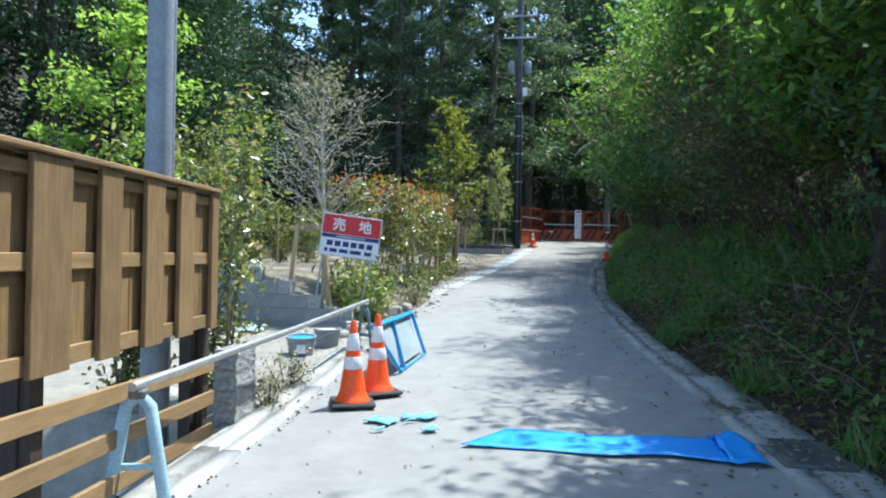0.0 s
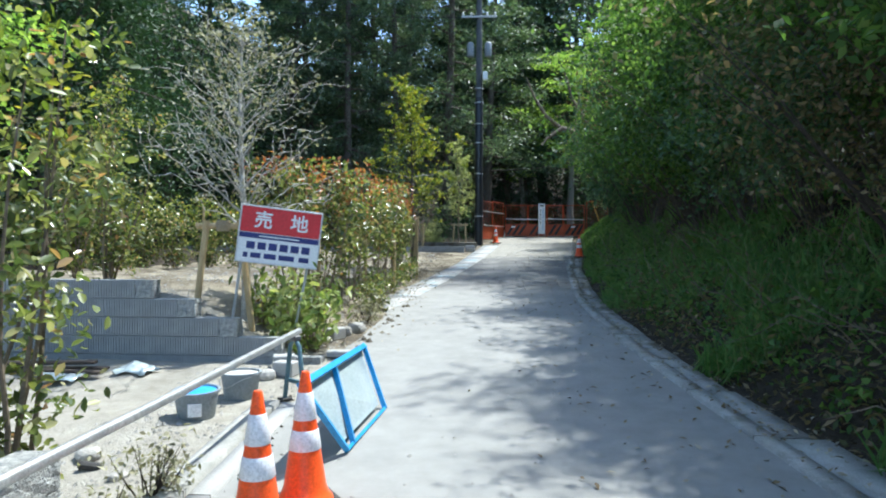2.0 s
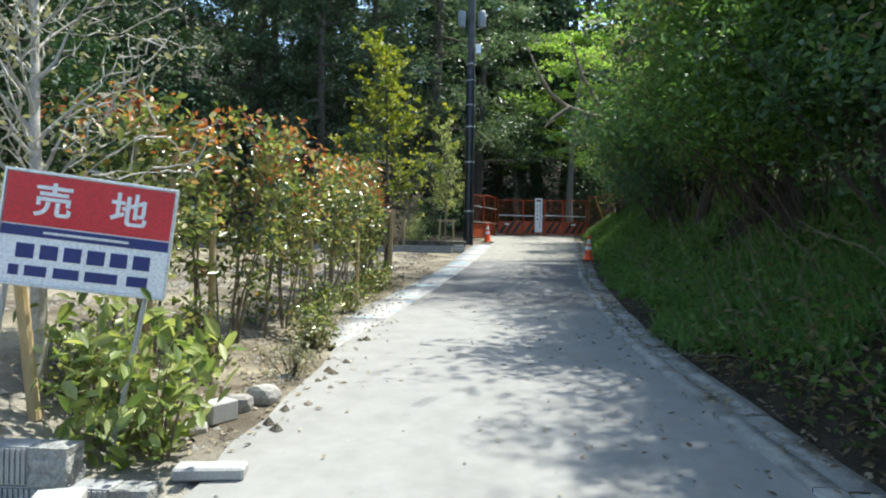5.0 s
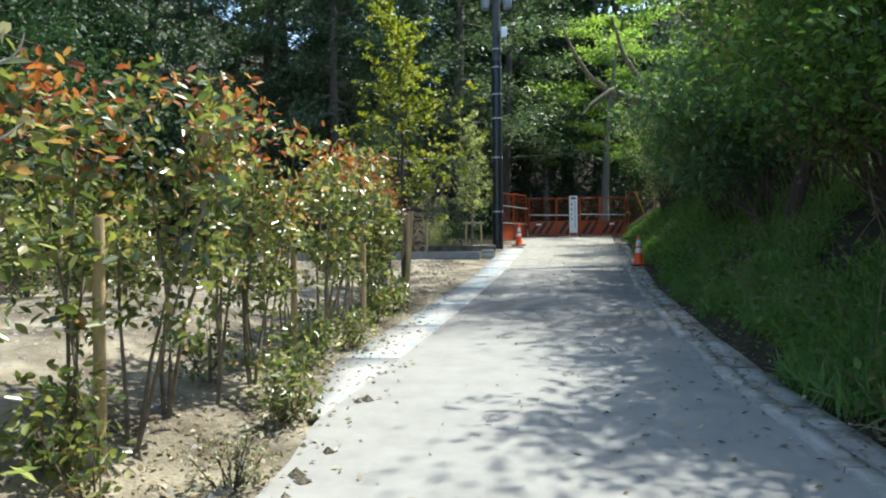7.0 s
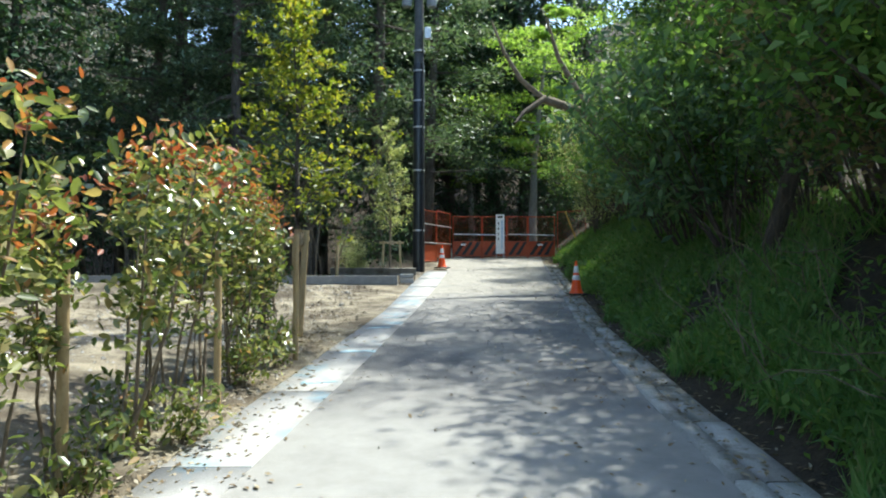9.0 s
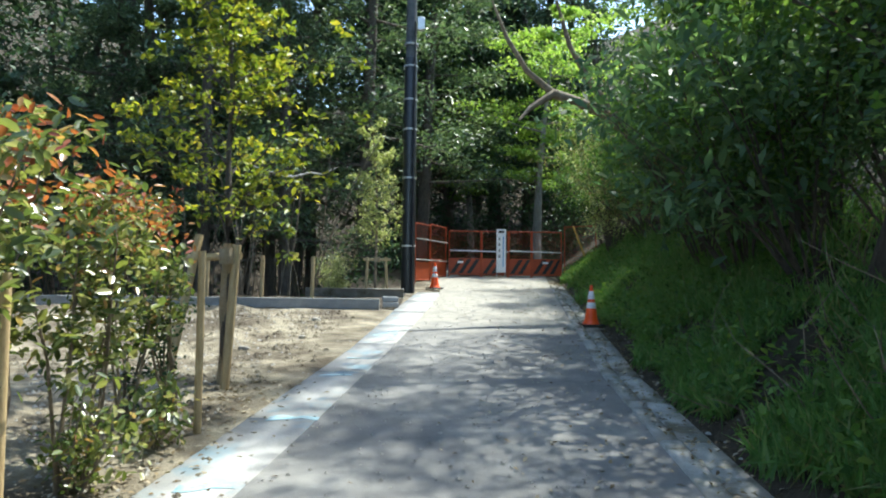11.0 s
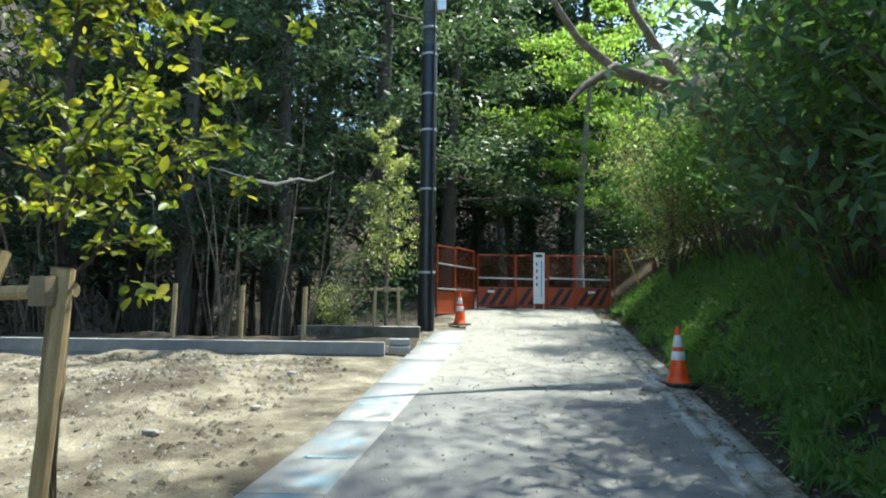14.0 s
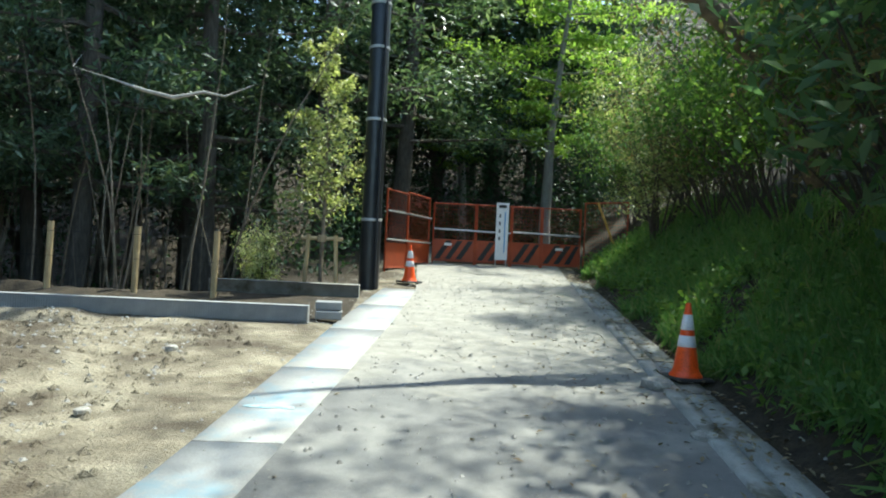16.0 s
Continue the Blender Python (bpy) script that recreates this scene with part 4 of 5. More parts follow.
def plant(kinds, spots, rng, tilt=0.0):
    """The first spots take the originals, the rest copies."""
    for k, (x, y) in enumerate(spots):
        src = kinds[k % len(kinds)]
        m = on_land(x, y, float(rng.uniform(0, 360))) @ pose(0, 0, 0, tilt * float(rng.normal()), tilt * float(rng.normal()), 0)
        if k < len(kinds):
            src.matrix_basis = m
        else:
            s = float(rng.uniform(0.85, 1.15))
            copy_thing(src, m).scale = (s, s, s * float(rng.uniform(0.92, 1.1)))


rng = np.random.default_rng(77)
# tall dark cedars behind
cedars = [tree("cedar_tree", pose(0, 0, 0), "tall dark cedar with drooping boughs", "tree", 100 + k, (24, 27, 22)[k], 0.26, (4.2, 5.4, 4.8)[k], (3.4, 3.0, 3.8)[k], LEAF_CEDAR, 0.42, 6400, BARK, "cedar", 46, 0.24, "cedars of the wood", 0.30) for k in range(3)]
# near cedars wear the brighter needles, so sunlight is in their colour
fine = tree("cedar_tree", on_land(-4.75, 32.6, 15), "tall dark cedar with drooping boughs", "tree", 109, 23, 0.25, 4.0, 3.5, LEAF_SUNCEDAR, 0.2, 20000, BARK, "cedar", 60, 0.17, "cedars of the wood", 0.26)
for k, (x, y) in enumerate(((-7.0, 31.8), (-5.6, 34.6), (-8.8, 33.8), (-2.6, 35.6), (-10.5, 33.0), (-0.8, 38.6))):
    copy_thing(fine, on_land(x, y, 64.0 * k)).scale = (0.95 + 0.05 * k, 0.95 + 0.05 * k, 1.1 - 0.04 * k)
spots = [(-13.5, 31.0), (-5.6, 37.5), (-9.2, 37.5), (-13, 37), (-17, 34), (-17.5, 28), (-16, 22.5), (-15.5, 17.5), (-19, 13), (-21, 20), (-22, 30), (1.8, 45.5), (-1.8, 43), (5.2, 46), (-6, 44), (-11, 44), (-17, 42), (9.5, 50), (2.5, 52), (-3, 51), (-23, 38), (-26, 25), (-24, 10)]
plant(cedars, spots, rng, 1.0)
dead = smooth(part("dead_branch", tube([(-6.9, 31.6, 6.1), (-5.6, 28.8, 5.1), (-4.4, 27.4, 4.62), (-3.75, 27.0, 4.38), (-3.35, 27.0, 4.3), (-3.0, 27.1, 4.42), (-2.75, 27.2, 4.4), (-2.4, 27.3, 4.6)], [0.004, 0.005, 0.006, 0.024, 0.028, 0.02, 0.014, 0.006], 8), PALEBARK), 60)
tagged(dead, "pale dead bough hanging from a cedar trunk", "branch")
# evergreen broadleaf trees of the wood's edge
broads = [tree("evergreen_tree", pose(0, 0, 0), "dense dark evergreen broadleaf tree", "tree", 120 + k, (11, 13, 9)[k], 0.2, (2.2, 3.0, 1.2)[k], (3.2, 3.6, 2.8)[k], LEAF_DARK, 0.15, 17000, BARK, "broad", 26, 0.27, "evergreen trees of the wood") for k in range(3)]
spots = [(-15.5, 32.5), (-13.0, 27.6), (-13.5, 24.0), (-13.0, 19.5), (-12.5, 15.5), (-16, 12), (0.8, 45.0), (-3.0, 42.0), (6.3, 44.5), (-12.5, 40.0), (-8.0, 41.0), (-16.5, 37.5), (13.0, 35.5), (3.4, 48), (-15, 8), (10.5, 29.5), (-14, 3)]
plant(broads, spots, np.random.default_rng(11), 2.0)
# evergreen at the wood's edge; its lit crown is painted by paler leaves
tree("sunlit_crown_tree", on_land(-14.2, 29.8, 20), "evergreen tree at the wood's edge, sunlight painted into its pale crown", "tree", 129, 10.8, 0.17, 6.4, 1.3, LEAF_GREYGREEN, 0.15, 3600, BARK, "broad", 22, 0.2, "")
# thinner roadside trees that dapple the lane
thin = tree("evergreen_tree", on_land(5.0, 21.6, 250), "loose-crowned evergreen tree on the bank", "tree", 127, 11, 0.18, 3.0, 3.2, LEAF_DARK, 0.13, 6400, BARK, "broad", 26, 0.18, "evergreen trees of the wood")
for x, y, rz, sc in ((7.4, 25.2, 215, 0.95), (7.8, 29.4, 75, 0.9), (5.2, 19.8, 250, 0.9)):
    copy_thing(thin, on_land(x, y, rz)).scale = (sc, sc, sc)
# fresh green trees on the bank
greens = [tree("broadleaf_tree", pose(0, 0, 0), "fresh green broadleaf tree leaning over the lane", "tree", 140 + k, (6.0, 7.5)[k], 0.12, (1.4, 2.2)[k], (1.9, 2.0)[k], LEAF_GREEN, 0.125, 21000, BARK, "broad", 46, 0.165, "green trees on the bank") for k in range(2)]
spots = [(3.5, 5.6), (5.25, 12.2), (3.3, 15.1), (3.5, 18.6), (3.35, 7.1), (5.6, 24.2)]
plant(greens, spots, np.random.default_rng(12), 3.0)
small = tree("broadleaf_tree", on_land(4.9, 9.0, 20), "small green broadleaf tree on the bank", "tree", 147, 4.6, 0.09, 0.9, 1.6, LEAF_GREEN, 0.09, 14000, BARK, "broad", 26, 0.2, "green trees on the bank")
for k, (off, y, sc) in enumerate(((2.9, -1.0, 0.9), (2.8, 1.4, 0.9), (2.7, 3.4, 0.9), (2.15, 5.0, 0.95), (3.2, 7.3, 0.85), (2.7, 10.2, 0.85), (2.55, 13.0, 0.9), (2.1, 14.4, 0.95), (2.4, 16.6, 0.95), (2.3, 20.6, 0.9))):
    copy_thing(small, on_land(float(kerb_x(y)) + off, float(y), 67.0 * k) @ pose(0, 0, 0, 0, -4, 0)).scale = (sc, sc, sc * 1.06)
lime = tree("broadleaf_tree", on_land(-7.3, 8.5, 30), "bright lime-green broadleaf tree behind the board fence", "tree", 149, 5.6, 0.08, 0.9, 1.0, LEAF_LIME, 0.10, 5200, BARK, "broad", 26, 0.18, "lime trees behind the fence")
copy_thing(lime, on_land(-8.6, 7.4, 200)).scale = (0.9, 0.9, 0.95)
for x, y in ((-8.6, 5.4), (-10.5, 6.5)):
    copy_thing(small, on_land(x, y, 50 * x)).scale = (0.9, 0.9, 1.15)
# lime-leaved maples over the gate
maple = tree("maple_tree", on_land(4.05, 39.6, 40), "bright lime-green maple behind the orange gate", "tree", 150, 12, 0.21, 3.6, 3.3, LEAF_LIME, 0.17, 13000, MAPLEBARK, "layer", 30, 0.16, "maples by the gate")
copy_thing(maple, on_land(9.4, 34.0, 200))
copy_thing(maple, on_land(1.6, 43.4, 110)).scale = (0.9, 0.9, 0.9)
for k, (x, y, sc) in enumerate(((3.3, 49.6, 1.12), (0.6, 50.6, 1.15), (-0.9, 47.2, 0.95), (6.6, 52.0, 1.2), (-13.8, 48.6, 1.1), (-12.0, 51.5, 1.1), (4.8, 47.8, 0.9))):
    copy_thing(cedars[k % 3], on_land(x, y, 77.0 * k)).scale = (sc * 1.25, sc * 1.25, sc)
olive = bush("olive_shrub", on_land(5.0, 32.2), "pale olive shrub lit by the sun beside the gate", "shrub", 158, 4.3, 1.35, LEAF_PALE, 0.085, 6000, 0.35, "olive shrubs", stems=14, clump=0.17)
copy_thing(olive, on_land(6.2, 37.4, 120)).scale = (1.1, 1.1, 1.1)

# hanging shrubs on the bank
banks = [bush("bank_shrub", pose(0, 0, 0), "dense green shrub hanging over the grassy bank", "shrub", 160 + k, (2.6, 3.2, 2.9)[k], (1.1, 1.2, 1.3)[k], (LEAF_BANK, LEAF_GREEN, LEAF_BROWN)[k], (0.08, 0.09, 0.07)[k], 4300, (0.45, 0.55, 0.4)[k], "shrubs on the bank", stems=15, clump=(0.16, 0.2, 0.15)[k]) for k in range(3)]
k = 0
rng = np.random.default_rng(13)
for row, (off, lean) in enumerate(((2.25, -18), (3.5, -14), (5.2, -6))):
    for y in np.arange(-3.0 + 0.4 * row, 38.5, (1.7, 2.0, 3.2)[row]):
        x = float(kerb_x(y)) + off + (0.5 if y > 17 else 0.1) + float(rng.uniform(-0.25, 0.25))
        m = on_land(x, float(y)) @ pose(0, 0, 0, float(rng.normal(0, 6)), lean + float(rng.normal(0, 5)), 0) @ pose(0, 0, 0, 0, 0, float(rng.uniform(0, 360)))
        sc = float(rng.uniform(0.85, 1.12))
        if k < 3:
            banks[k].matrix_basis = m
        else:
            copy_thing(banks[int(rng.integers(0, 3))], m).scale = (sc, sc, sc * float(rng.uniform(0.9, 1.15)))
        k += 1

# large-leaved evergreens hanging over the bank near the limb
big = bush("large_leaved_shrub", on_land(3.8, 21.6) @ pose(0, 0, 0, 0, -16, 0), "large-leaved evergreen shrub drooping over the bank", "shrub", 171, 3.6, 1.2, LEAF_BANK, 0.2, 1500, 0.4, "large-leaved shrubs", 0.34, 12, clump=0.2)
for x, y, rz in ((3.7, 19.9, 130), (4.1, 23.4, 250)):
    copy_thing(big, on_land(x, y) @ pose(0, 0, 0, 0, -16, 0) @ pose(0, 0, 0, 0, 0, rz))

# thick undergrowth in the wood
rng = np.random.default_rng(14)
n = 560
ux = np.concatenate([rng.uniform(-32, 30, n), rng.uniform(-32, -15, n), rng.uniform(-15, -1.5, n), rng.uniform(-4, 9, n), rng.uniform(-17, -12.5, n)])
uy = np.concatenate([rng.uniform(46, 62, n), rng.uniform(4, 48, n), rng.uniform(31.5, 40, n), rng.uniform(40.5, 48, n), rng.uniform(8, 33, n)])
uz = land(ux, uy) + rng.uniform(0.1, 1.0, 5 * n) ** 1.5 * np.repeat((7.0, 6.0, 1.6, 3.2, 4.0), n)
me = leaves("undergrowth", clusters(rng, np.stack([ux, uy, uz], 1), 26, np.repeat((0.9, 0.9, 0.42, 0.5, 0.5), n)), np.repeat((0.22, 0.22, 0.12, 0.14, 0.18), 26 * n), LEAF_DARK, rng, 0.4, 0.5)
tagged(new("undergrowth", me), "dark leafy undergrowth filling the wood", "undergrowth", kind="stuff")

# thin bare saplings and dead stems in the dark wood
bm = bmesh.new()
for _ in range(150):
    x0, y0 = float(rng.uniform(-14, -3.6)), float(rng.uniform(29.5, 37))
    tube(wander(rng, (x0, y0, float(land(x0, y0)) - 0.1), (rng.normal(0, 0.1), rng.normal(0, 0.1), 1.0), float(rng.uniform(2.5, 6.5)), 5, 0.07), [0.022, 0.02, 0.017, 0.013, 0.009, 0.004], 5, bm, caps=False)
tagged(part("bare_saplings", bm, STEMBARK), "thin bare saplings and dead stems in the shaded wood", "saplings", kind="stuff")

# grass on the bank
n = 80000
y = rng.uniform(0, 35, n)
d = 0.62 + np.abs(rng.normal(0, 1.15, n)) + 0.25 * value_noise(y, y * 0, 55, 0.6)
x = kerb_x(y) + d
keep = value_noise(x, y, 56, 0.9) > np.where(y < 11, -0.05, -0.5)
x, y = x[keep], y[keep]
me = leaves("bank_grass", np.stack([x, y, land(x, y) + 0.11], 1), 0.36, GRASS, rng, -0.6, 0.055, -2.2, 0.5)
tagged(new("bank_grass", me), "long green grass on the shaded bank", "grass", kind="stuff")
n = 7000
y = rng.uniform(0, 13, n)
x = kerb_x(y) + 0.5 + np.abs(rng.normal(0, 1.1, n))
me = leaves("bank_brush", np.stack([x, y, land(x, y) + 0.02 + rng.uniform(0, 1, n) ** 3 * 0.5], 1), 0.085, LEAF_BROWN, rng, 0.6, 0.4, 0.4)
tagged(new("bank_brush", me), "withered brown brush and dead leaves on the bank", "brush", kind="stuff")
bm = bmesh.new()
for _ in range(260):
    y0 = float(rng.uniform(0.5, 20))
    x0 = float(kerb_x(y0)) + float(rng.uniform(0.7, 2.6))
    tube(wander(rng, (x0, y0, float(land(x0, y0)) - 0.03), (-0.5 + rng.normal(0, 0.5), rng.normal(0, 0.6), 1.0), float(rng.uniform(0.3, 1.3)), 4, 0.3), [0.007, 0.006, 0.005, 0.004, 0.002], 4, bm, caps=False)
tagged(part("bank_twigs", bm, STEMBARK), "bare brown twigs sticking out of the bank", "twigs", kind="stuff")
n = 9000
y = rng.uniform(0, 35, n)
x = kerb_x(y) + 0.55 + np.abs(rng.normal(0, 0.8, n))
me = leaves("bank_weeds", np.stack([x, y, land(x, y) + rng.uniform(0.05, 0.4, n)], 1), 0.09, LEAF_GREEN, rng, 0.6, 0.5)
tagged(new("bank_weeds", me), "low leafy weeds on the bank", "weeds", kind="stuff")

# planted hedge of red-tipped shrubs
rng = np.random.default_rng(15)
hedges = [bush("hedge_shrub", pose(0, 0, 0), "young glossy hedge shrub with copper-red tips", "shrub", 180 + k, (2.2, 2.35, 2.05, 2.25)[k], 0.33, LEAF_SHINY, 0.084, 560, 0.48, "planted hedge", 0.46, 3, LEAF_RED, 110, clump=0.27) for k in range(4)]
plant(hedges, [(float(np.interp(y, (10.3, 18.6), (-3.06, -2.54))) + 0.08 * math.sin(9 * y), float(y)) for y in np.arange(10.4, 18.7, 0.5)], rng, 2.0)
# low plants at the foot of the hedge
lows = [bush("low_shrub", pose(0, 0, 0), "small leafy shrub at the foot of the hedge", "shrub", 190 + k, (0.5, 0.66)[k], 0.25, LEAF_SHINY, 0.062, 300, 0.3, "low plants", stems=6) for k in range(2)]
broad_lows = [bush("leafy_shrub", pose(0, 0, 0), "low shrub with broad yellow-green leaves below the sign", "shrub", 194 + k, (0.62, 0.75)[k], 0.36, LEAF_BROADLOW, 0.11, 170, 0.3, "leafy shrubs", 0.46, 7, clump=0.3) for k in range(2)]
plant(broad_lows, [(-2.8, 9.75), (-2.55, 9.95), (-3.0, 10.1), (-2.45, 9.75)], rng, 4.0)
plant(lows, [(-2.28, 12.8), (-2.5, 13.2), (-2.6, 14.2), (-2.7, 11.2), (-2.45, 15.2), (-2.5, 16.9), (-2.4, 17.8), (-3.1, 10.0)] + [(-2.95 + 0.06 * (k - 1) + 0.16 * math.sin(2.3 * k), 11.3 + 0.95 * k) for k in range(0, 8, 2)], rng, 4.0)
drys = [bush("dry_shrub", pose(0, 0, 0), "small twiggy shrub with dull dry leaves", "shrub", 200, 0.44, 0.2, LEAF_DRY, 0.045, 420, 0.3, "dry shrubs", stems=12)]
plant(drys, [(-2.24, 5.3), (-2.2, 11.6), (-2.3, 12.75), (-2.36, 6.0)], rng, 3.0)
# slim dark evergreen among the stakes
slim = bush("slim_shrub", on_land(-2.68, 18.75), "slim dark-leaved young evergreen among the stakes", "shrub", 206, 1.55, 0.2, LEAF_DARK, 0.05, 620, 0.12, "slim shrubs", 0.5, 5, clump=0.3)
copy_thing(slim, on_land(-2.85, 18.3, 120)).scale = (0.9, 0.9, 0.8)
# shrubs beside the fence end and at the back of the plot
sides = [bush("evergreen_shrub", pose(0, 0, 0), "tall glossy evergreen shrub on several stems", "shrub", 210 + k, (2.6, 2.3)[k], 0.36, LEAF_SHINY, 0.064, 2300, 0.2, "evergreen shrubs", stems=8, tip_mat=LEAF_YELLOW, tip_count=260) for k in range(2)]
plant(sides, [(-2.74, 5.35), (-3.5, 5.15), (-5.4, 10.6), (-6.2, 11.2)], rng, 2.0)
backs = [bush("boundary_shrub", pose(0, 0, 0), "green boundary hedge shrub tied to stakes", "shrub", 216 + k, (1.7, 1.5)[k], 0.5, LEAF_SHINY, 0.08, 1500, 0.15, "boundary hedge", stems=7, tip_mat=LEAF_YELLOW, tip_count=120) for k in range(2)]
plant(backs, [(-6.3 - 0.8 * k, 17.4 + 0.1 * math.sin(k)) for k in range(10)], rng, 2.0)

# bare pale tree by the sign
bare = tree("bare_tree", on_land(-3.3, 9.9, 30), "nearly leafless tree with pale twigs and dry leaves", "tree", 226, 3.7, 0.062, 1.1, 0.78, LEAF_DRY, 0.05, 2400, PALEBARK, "bare", 34, 0.2, "", 0.6, 5)
# yellow-green street tree on the plot's corner
yellow = tree("yellow_tree", on_land(-2.54, 19.88, 0), "young tree with yellow-green compound leaves", "tree", 230, 5.3, 0.056, 1.5, 1.15, LEAF_YELLOW, 0.078, 5200, BARK, "upright", 26, 0.13, "", 0.5, 2)
part("trunk_wrap", tube([(0, 0, 0), (0.0, 0, 0.8), (0.02, 0, 1.5)], [0.075, 0.066, 0.06], 12), WRAP, yellow, "straw wrapping round the lower trunk")
# pale young tree by the black pole
pale = tree("pale_tree", on_land(-1.78, 30.1, 60), "slender young tree with pale yellow-green leaves", "tree", 236, 4.7, 0.045, 1.1, 1.05, LEAF_PALE, 0.075, 4600, STEMBARK, "upright", 24, 0.18, "", 0.5, 1)
pales = [bush("pale_shrub", pose(0, 0, 0), "pale variegated shrub beside the young tree", "shrub", 240, 1.15, 0.36, LEAF_PALE, 0.055, 1500, 0.15, "pale shrubs", stems=9)]
plant(pales, [(-2.72, 29.7), (-3.0, 30.4)], rng, 2.0)

# ---- stakes and tree supports ----


def stake(x, y, h, r=0.032, lean=(0, 0), label="pale round pine stake driven into the soil", group="hedge stakes"):
    ob = smooth(part("wooden_stake", tube([(0, 0, -0.2), (lean[0] * h, lean[1] * h, h)], [r, r * 0.94], 10), STAKE, at_pose=pose(x, y, float(land(x, y)))), 40)
    return tagged(ob, label, "stake", group)


for x, y, h in ((-2.86, 11.5, 1.32), (-2.72, 14.25, 1.30), (-2.47, 16.15, 1.35), (-2.22, 18.2, 1.45), (-7.0, 17.0, 1.4), (-9.0, 17.1, 1.4), (-2.95, 10.6, 1.25)):
    stake(x, y, h)


def support(m, h, w, lean, label):
    t = thing("tree_support", m, label, "tree support", "tree supports")
    for sx in (-1, 1):
        part("stake", tube([(sx * (w / 2 + lean), 0, -0.15), (sx * w / 2, 0, h)], 0.035, 10), STAKE, t)
    part("crossbar", tube([(-w / 2 - 0.12, 0.02, h - 0.06), (w / 2 + 0.12, 0.02, h - 0.06)], 0.036, 10), STAKE, t)
    part("rope_tie", lathe([(0.075, h - 0.12), (0.085, h - 0.06), (0.075, h)], 12), WRAP, t)
    return t


corner = thing("tree_support", on_land(-2.47, 19.66), "pine tree support with one leaning stake and a bar", "tree support", "tree supports")
part("stake", tube([(0, 0, -0.15), (0.09, 0.03, 1.5)], 0.046, 10), STAKE, corner)
part("stake", tube([(-0.50, -0.34, -0.15), (-0.32, 0.10, 1.6)], 0.042, 10), STAKE, corner)
part("crossbar", tube([(-0.46, 0.10, 1.36), (0.13, 0.06, 1.39)], 0.04, 10), STAKE, corner)
part("rope_tie", lathe([(0.075, 1.30), (0.085, 1.38), (0.075, 1.46)], 12), WRAP, corner)
support(on_land(-1.72, 29.6, 0), 0.98, 0.46, 0.05, "pale pine tree support by the black pole")
support(on_land(-3.45, 9.62, 10), 1.1, 0.36, 0.14, "leaning pine tree support by the sale sign")

# ---- low wall, wire fence and kerb at the plot's far end ----
lowwall = thing("low_wall", pose(0, 26.62, 0), "low grey concrete block wall closing the plot", "wall", kind="structure")
for k in range(27):
    for z0 in (1.29, 1.49, 1.69):
        shared("ribbed_block", rb, lowwall, pose(-1.82 - 0.4 * k, 0, z0 - 0.19))
part("wall_coping", box(-12.22, -1.42, 0.004, 0.155, 1.698, 1.708, 0.003), BLOCK, lowwall)
for x, y, dz in ((-1.2, 26.95, 0), (-1.21, 26.99, 0.115)):
    tagged(part("loose_block", box(-0.17, 0.17, -0.1, 0.1, 0, 0.11, 0.012), BLOCK, at_pose=pose(x, y, float(road_z(y)) + 0.01 + dz, 0, 0, 6)), "loose grey kerb block at the wall's end", "block", "loose blocks")
back_kerb = ribbon("back_kerb", [29.0, 29.12], lambda y: -3.4, lambda y: -1.0, 0.2, 0.4, OLDCONCRETE, "low concrete kerb in front of the shrubs", "kerb")
wire_fence = thing("wire_fence", pose(0, 0, 0), "rustic wire fence on weathered timber posts", "fence")
for x, y in ((-3.14, 28.4), (-4.32, 28.4), (-5.6, 28.4)):
    zz = float(land(x, y))
    part("post", tube([(x, y, zz - 0.2), (x + 0.02, y, zz + 1.0)], 0.045, 10), STAKE, wire_fence)
for z in (2.52, 2.15):
    part("wire", tube([(-8, 28.36, z), (-5.5, 28.36, z), (-3.14, 28.36, z)], 0.0035, 5), WIRE, wire_fence)

# ---- poles ----
grey = thing("grey_pole", pose(-2.70, 4.36, -0.7), "plain grey steel pole behind the fence", "pole")
smooth(part("shaft", lathe([(0.10, 0), (0.095, 4), (0.085, 9)], 20), POLEGREY, grey))
part("ground_wire", tube([(0.098, 0.02, 0), (0.09, 0.02, 8.5)], 0.010, 6), GALV, grey)
up = thing("utility_pole", pose(-0.94, 30.2, float(road_z(30.2))), "black-sleeved utility pole with crossarms and transformers", "utility pole")
smooth(part("shaft", lathe([(0.165, -0.2), (0.155, 4.6), (0.10, 13.4)], 24), POLETOP, up))
smooth(part("sleeve", lathe([(0.182, 0), (0.178, 3.2), (0.172, 6.2), (0.16, 6.25)], 24), POLEDARK, up, "glossy black protective sleeve"))
for z in (1.2, 3.0, 4.3, 5.1, 6.0, 6.6):
    part("band", lathe([(0.186, z), (0.190, z + 0.01), (0.190, z + 0.04), (0.186, z + 0.05)], 20), GALV, up)
part("riser_pipe", tube([(0.12, -0.18, 0), (0.11, -0.17, 7.2)], 0.022, 8), WIRE, up)
for z, w in ((9.6, 0.75), (10.6, 0.8), (11.4, 0.9)):
    arm = part("crossarm", box(-w, w, -0.16, -0.08, z, z + 0.08, 0.006), GALV, up)
    for sx in (-0.9, -0.45, 0.45, 0.9):
        part("insulator", lathe([(0.03, 0), (0.055, 0.03), (0.03, 0.06), (0.055, 0.09), (0.03, 0.14)], 10), WHITE, arm, at_pose=pose(sx * w, -0.12, z + 0.08))
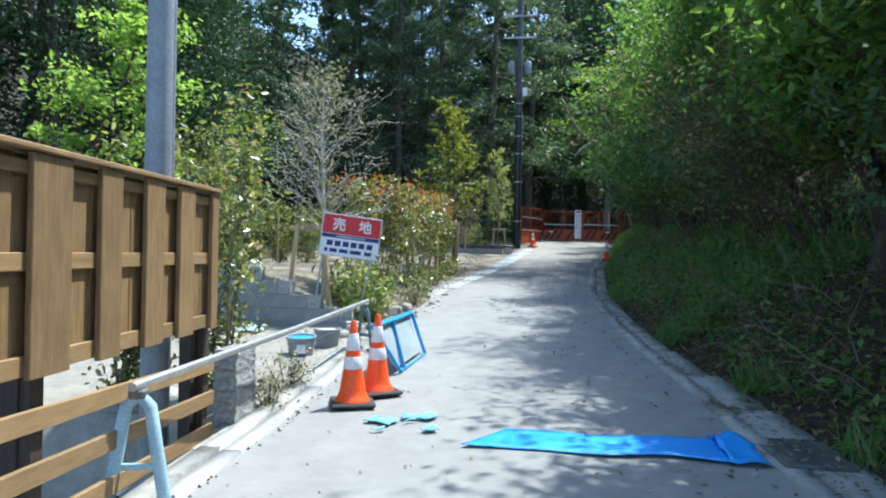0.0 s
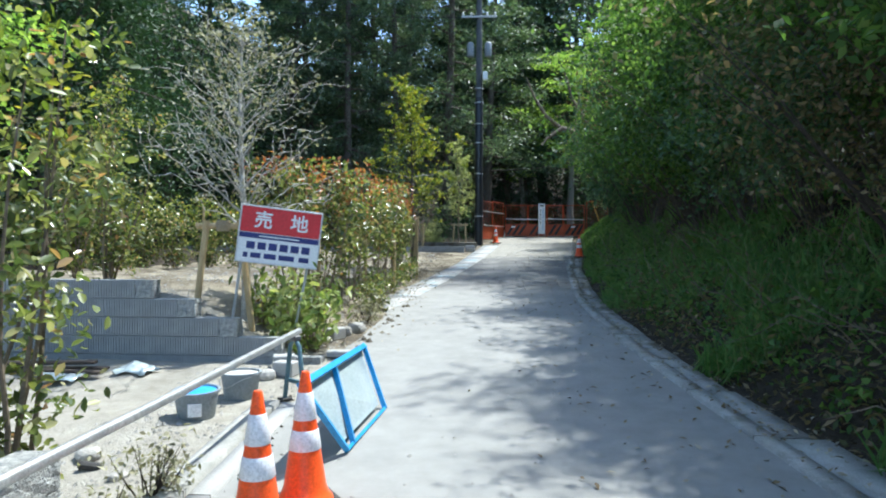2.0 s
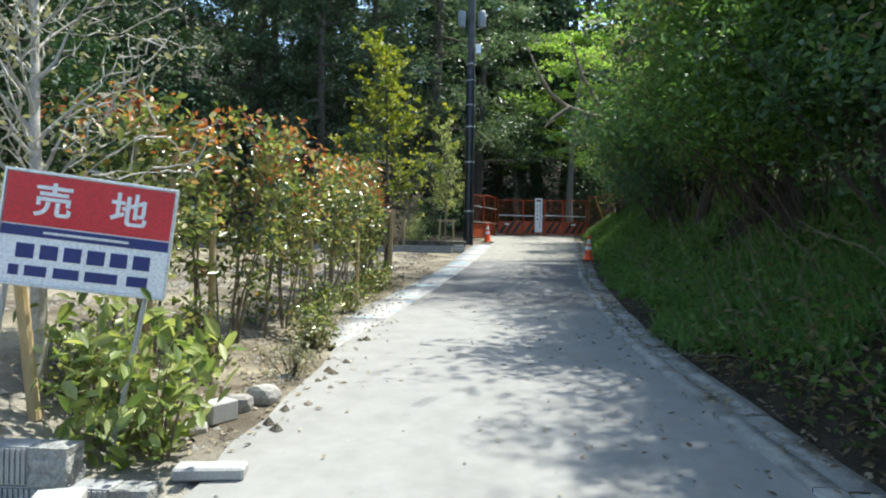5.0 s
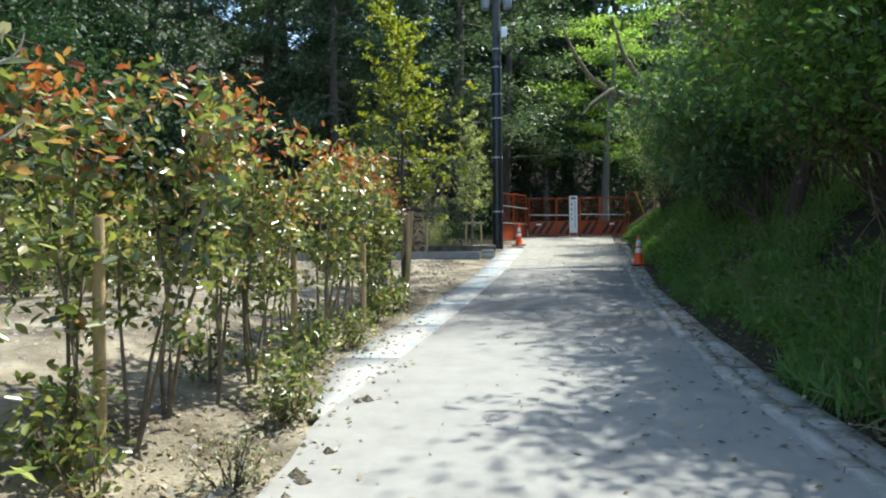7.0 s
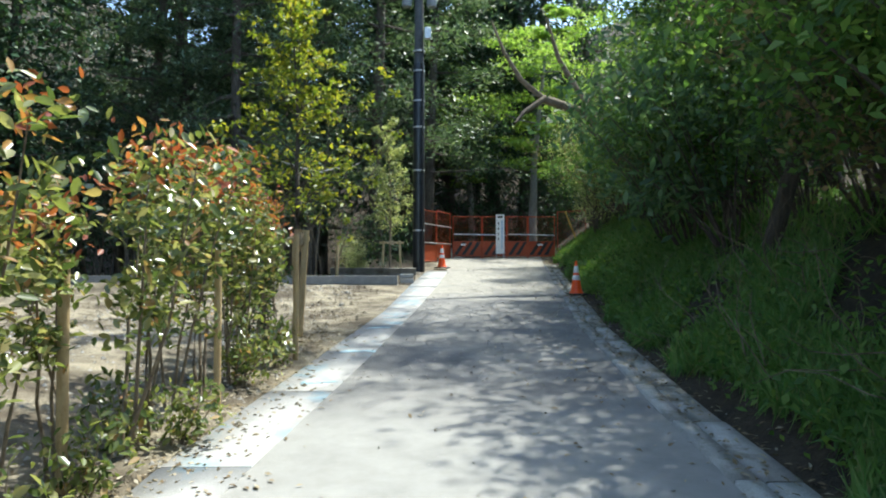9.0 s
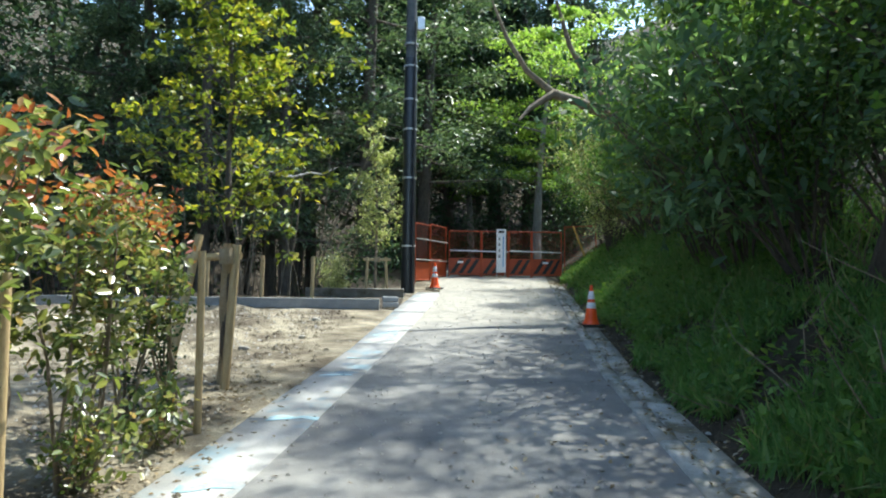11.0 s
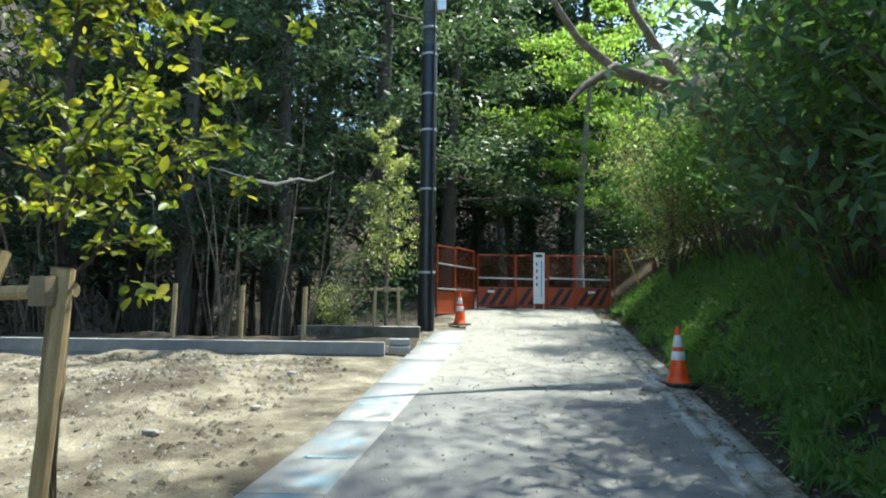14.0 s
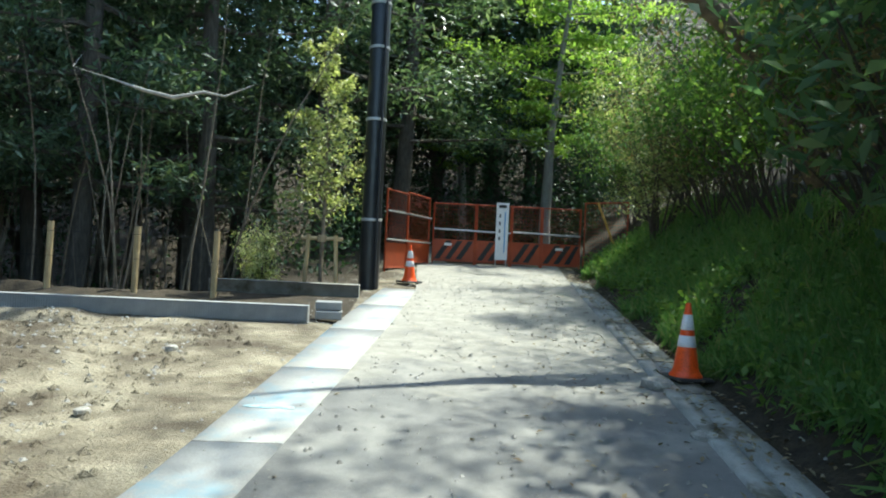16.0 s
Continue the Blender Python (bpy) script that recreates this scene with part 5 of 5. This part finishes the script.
for sx in (-0.36, 0.38):
    smooth(part("transformer", lathe([(0.13, 0), (0.15, 0.04), (0.15, 0.52), (0.12, 0.58), (0.05, 0.62)], 18), POLEGREY, up, at_pose=pose(sx, -0.12, 7.95)))
part("meter_box", box(0.16, 0.36, -0.28, -0.12, 6.95, 7.3, 0.02), ALU, up)
for k, (z, dx, dy, dz) in enumerate(((11.5, 26, -22, 1.5), (11.5, -14, 26, 1), (10.65, 26, -22, 1.5), (9.6, -22, -6, 1.0))):
    wp = [(0.3 * f + dx * f, -0.1 + dy * f, z + dz * f - 1.6 * math.sin(math.pi * f) * 0.5) for f in np.linspace(0, 1, 12)]
    part("cable", tube(wp, 0.011, 5), WIRE, up)

# ---- orange site gate ----


def mesh_panel(parent, a, b, z0, z1, stripes=True, net=True):
    """One fence panel between two plan points: frame, net wires, striped board."""
    a, b = Vector(a), Vector(b)
    u = (b - a).normalized()
    L = (b - a).length
    P = lambda s, z: Vector((a.x + u.x * s, a.y + u.y * s, z))
    bm = bmesh.new()
    for s in (0.02, L - 0.02):
        tube([P(s, z0 - 0.05), P(s, z1)], 0.024, 8, bm)
    for z in (z0 + 0.05, z1 - 0.02):
        tube([P(0, z), P(L, z)], 0.02, 8, bm)
    parent = part("panel", bm, GATE, parent, "orange tubular panel frame")
    if stripes:
        n = Vector((u.y, -u.x, 0)) * 0.012
        bm = bmesh.new()
        q = [P(0.03, z0 + 0.06), P(L - 0.03, z0 + 0.06), P(L - 0.03, z0 + 0.62), P(0.03, z0 + 0.62)]
        v0, v1 = [bm.verts.new(p + n) for p in q], [bm.verts.new(p - n * 0.3) for p in q]
        bm.faces.new(v0), bm.faces.new(v1[::-1])
        for k in range(4):
            bm.faces.new((v0[k], v1[k], v1[(k + 1) % 4], v0[(k + 1) % 4]))
        part("board", bm, GATE, parent)
        s = 0.05
        while s < L - 0.40:
            bm = bmesh.new()
            m2 = n * 1.4
            q = [P(s, z0 + 0.09), P(s + 0.15, z0 + 0.09), P(min(L - 0.04, s + 0.47), z0 + 0.59), P(min(L - 0.14, s + 0.32), z0 + 0.59)]
            bm.faces.new([bm.verts.new(p + m2) for p in q])
            bm.faces.new([bm.verts.new(p + n * 1.05) for p in q[::-1]])
            part("stripe", bm, BLACK, parent, "black diagonal stripe")
            s += 0.29
    if net:
        bm = bmesh.new()
        zb = z0 + (0.62 if stripes else 0.06)
        s = 0.09
        while s < L - 0.05:
            tube([P(s, zb), P(s, z1 - 0.03)], 0.0024, 4, bm, caps=False)
            s += 0.075
        z = zb + 0.08
        while z < z1 - 0.05:
            tube([P(0.02, z), P(L - 0.02, z)], 0.0024, 4, bm, caps=False)
            z += 0.09
        part("net", bm, GATE, parent, "orange wire net")


gate = thing("site_gate", pose(0, 0, 0), "orange mesh site gate with black-striped lower boards", "gate")
GY0 = 35.8
gxs = (0.30, 1.45, 2.40, 3.22, 4.28)
for a, b in zip(gxs, gxs[1:]):
    mesh_panel(gate, (a, GY0, 0), (b, GY0, 0), 2.27, 3.86)
for a, b in zip((0.34, 2.44), (2.38, 4.25)):
    part("brace_pipe", tube([(a, GY0 - 0.05, 3.16), (b, GY0 - 0.05, 3.12)], 0.024, 8), STEEL, gate)
for x in (0.62, 1.98, 3.6):
    part("white_tag", box(x, x + 0.2, GY0 - 0.03, GY0 - 0.02, 2.72, 2.79, 0), WHITE, gate)
side = thing("site_fence", pose(0, 0, 0), "orange mesh site fence panels beside the gate", "fence")
mesh_panel(side, (0.2, 35.6, 0), (-0.35, 34.2, 0), 2.2, 3.95)
mesh_panel(side, (-0.35, 34.2, 0), (-0.82, 33.1, 0), 2.06, 3.9)
for z in (2.75, 3.4):
    part("brace_pipe", tube([(-0.78, 33.1, z), (-0.31, 34.2, z), (0.24, 35.5, z)], 0.022, 8), STEEL, side)
right_fence = thing("site_fence", pose(0, 0, 0), "orange mesh site fence panel against the bank", "fence")
mesh_panel(right_fence, (4.36, 35.8, 0), (5.3, 35.0, 0), 2.4, 4.05, False)
tagged(smooth(part("yellow_prop", tube([(4.55, 35.2, 4.0), (4.95, 34.6, 2.6)], 0.03, 8), YELLOW)), "leaning yellow-painted pole by the gate", "pole")
board = thing("notice_board", pose(2.13, GY0 - 0.14, 2.3), "tall narrow white notice board with small vertical writing", "sign")
part("panel", box(-0.165, 0.165, 0, 0.02, 0.10, 1.62, 0.004), WHITE, board)
for sx in (-0.14, 0.14):
    part("leg", box(sx - 0.015, sx + 0.015, 0.022, 0.045, -0.08, 1.5, 0.003), GALV, board)
part("writing_bar", box(-0.10, 0.10, -0.004, -0.001, 1.48, 1.56, 0), BLACK, board)
for k in range(4):
    part("writing_bar", box(-0.085, -0.045, -0.004, -0.001, 1.22 - 0.2 * k, 1.32 - 0.2 * k, 0), BLACK, board)
part("writing_bar", box(0.055, 0.085, -0.004, -0.001, 0.30, 1.38, 0), BLUE, board)
# overhanging limb above the lane
bm = tube([(5.4, 27.2, 3.7), (4.2, 26.3, 4.9), (3.0, 25.8, 5.55), (2.05, 25.8, 5.88), (1.54, 25.5, 5.5), (1.3, 25.3, 5.2)], [0.16, 0.14, 0.12, 0.10, 0.055, 0.02], 10)
tube([(2.05, 25.8, 5.88), (1.5, 25.7, 6.3), (1.1, 25.7, 6.95), (0.8, 25.7, 7.7)], [0.075, 0.06, 0.045, 0.02], 8, bm)
tube([(3.6, 26.05, 5.3), (3.0, 26.2, 6.1), (2.5, 26.3, 7.0), (2.2, 26.3, 8.0)], [0.09, 0.075, 0.055, 0.03], 8, bm)
limb = smooth(part("overhanging_limb", bm, STEMBARK), 60)
tagged(limb, "crooked brown limb reaching out over the lane", "branch")
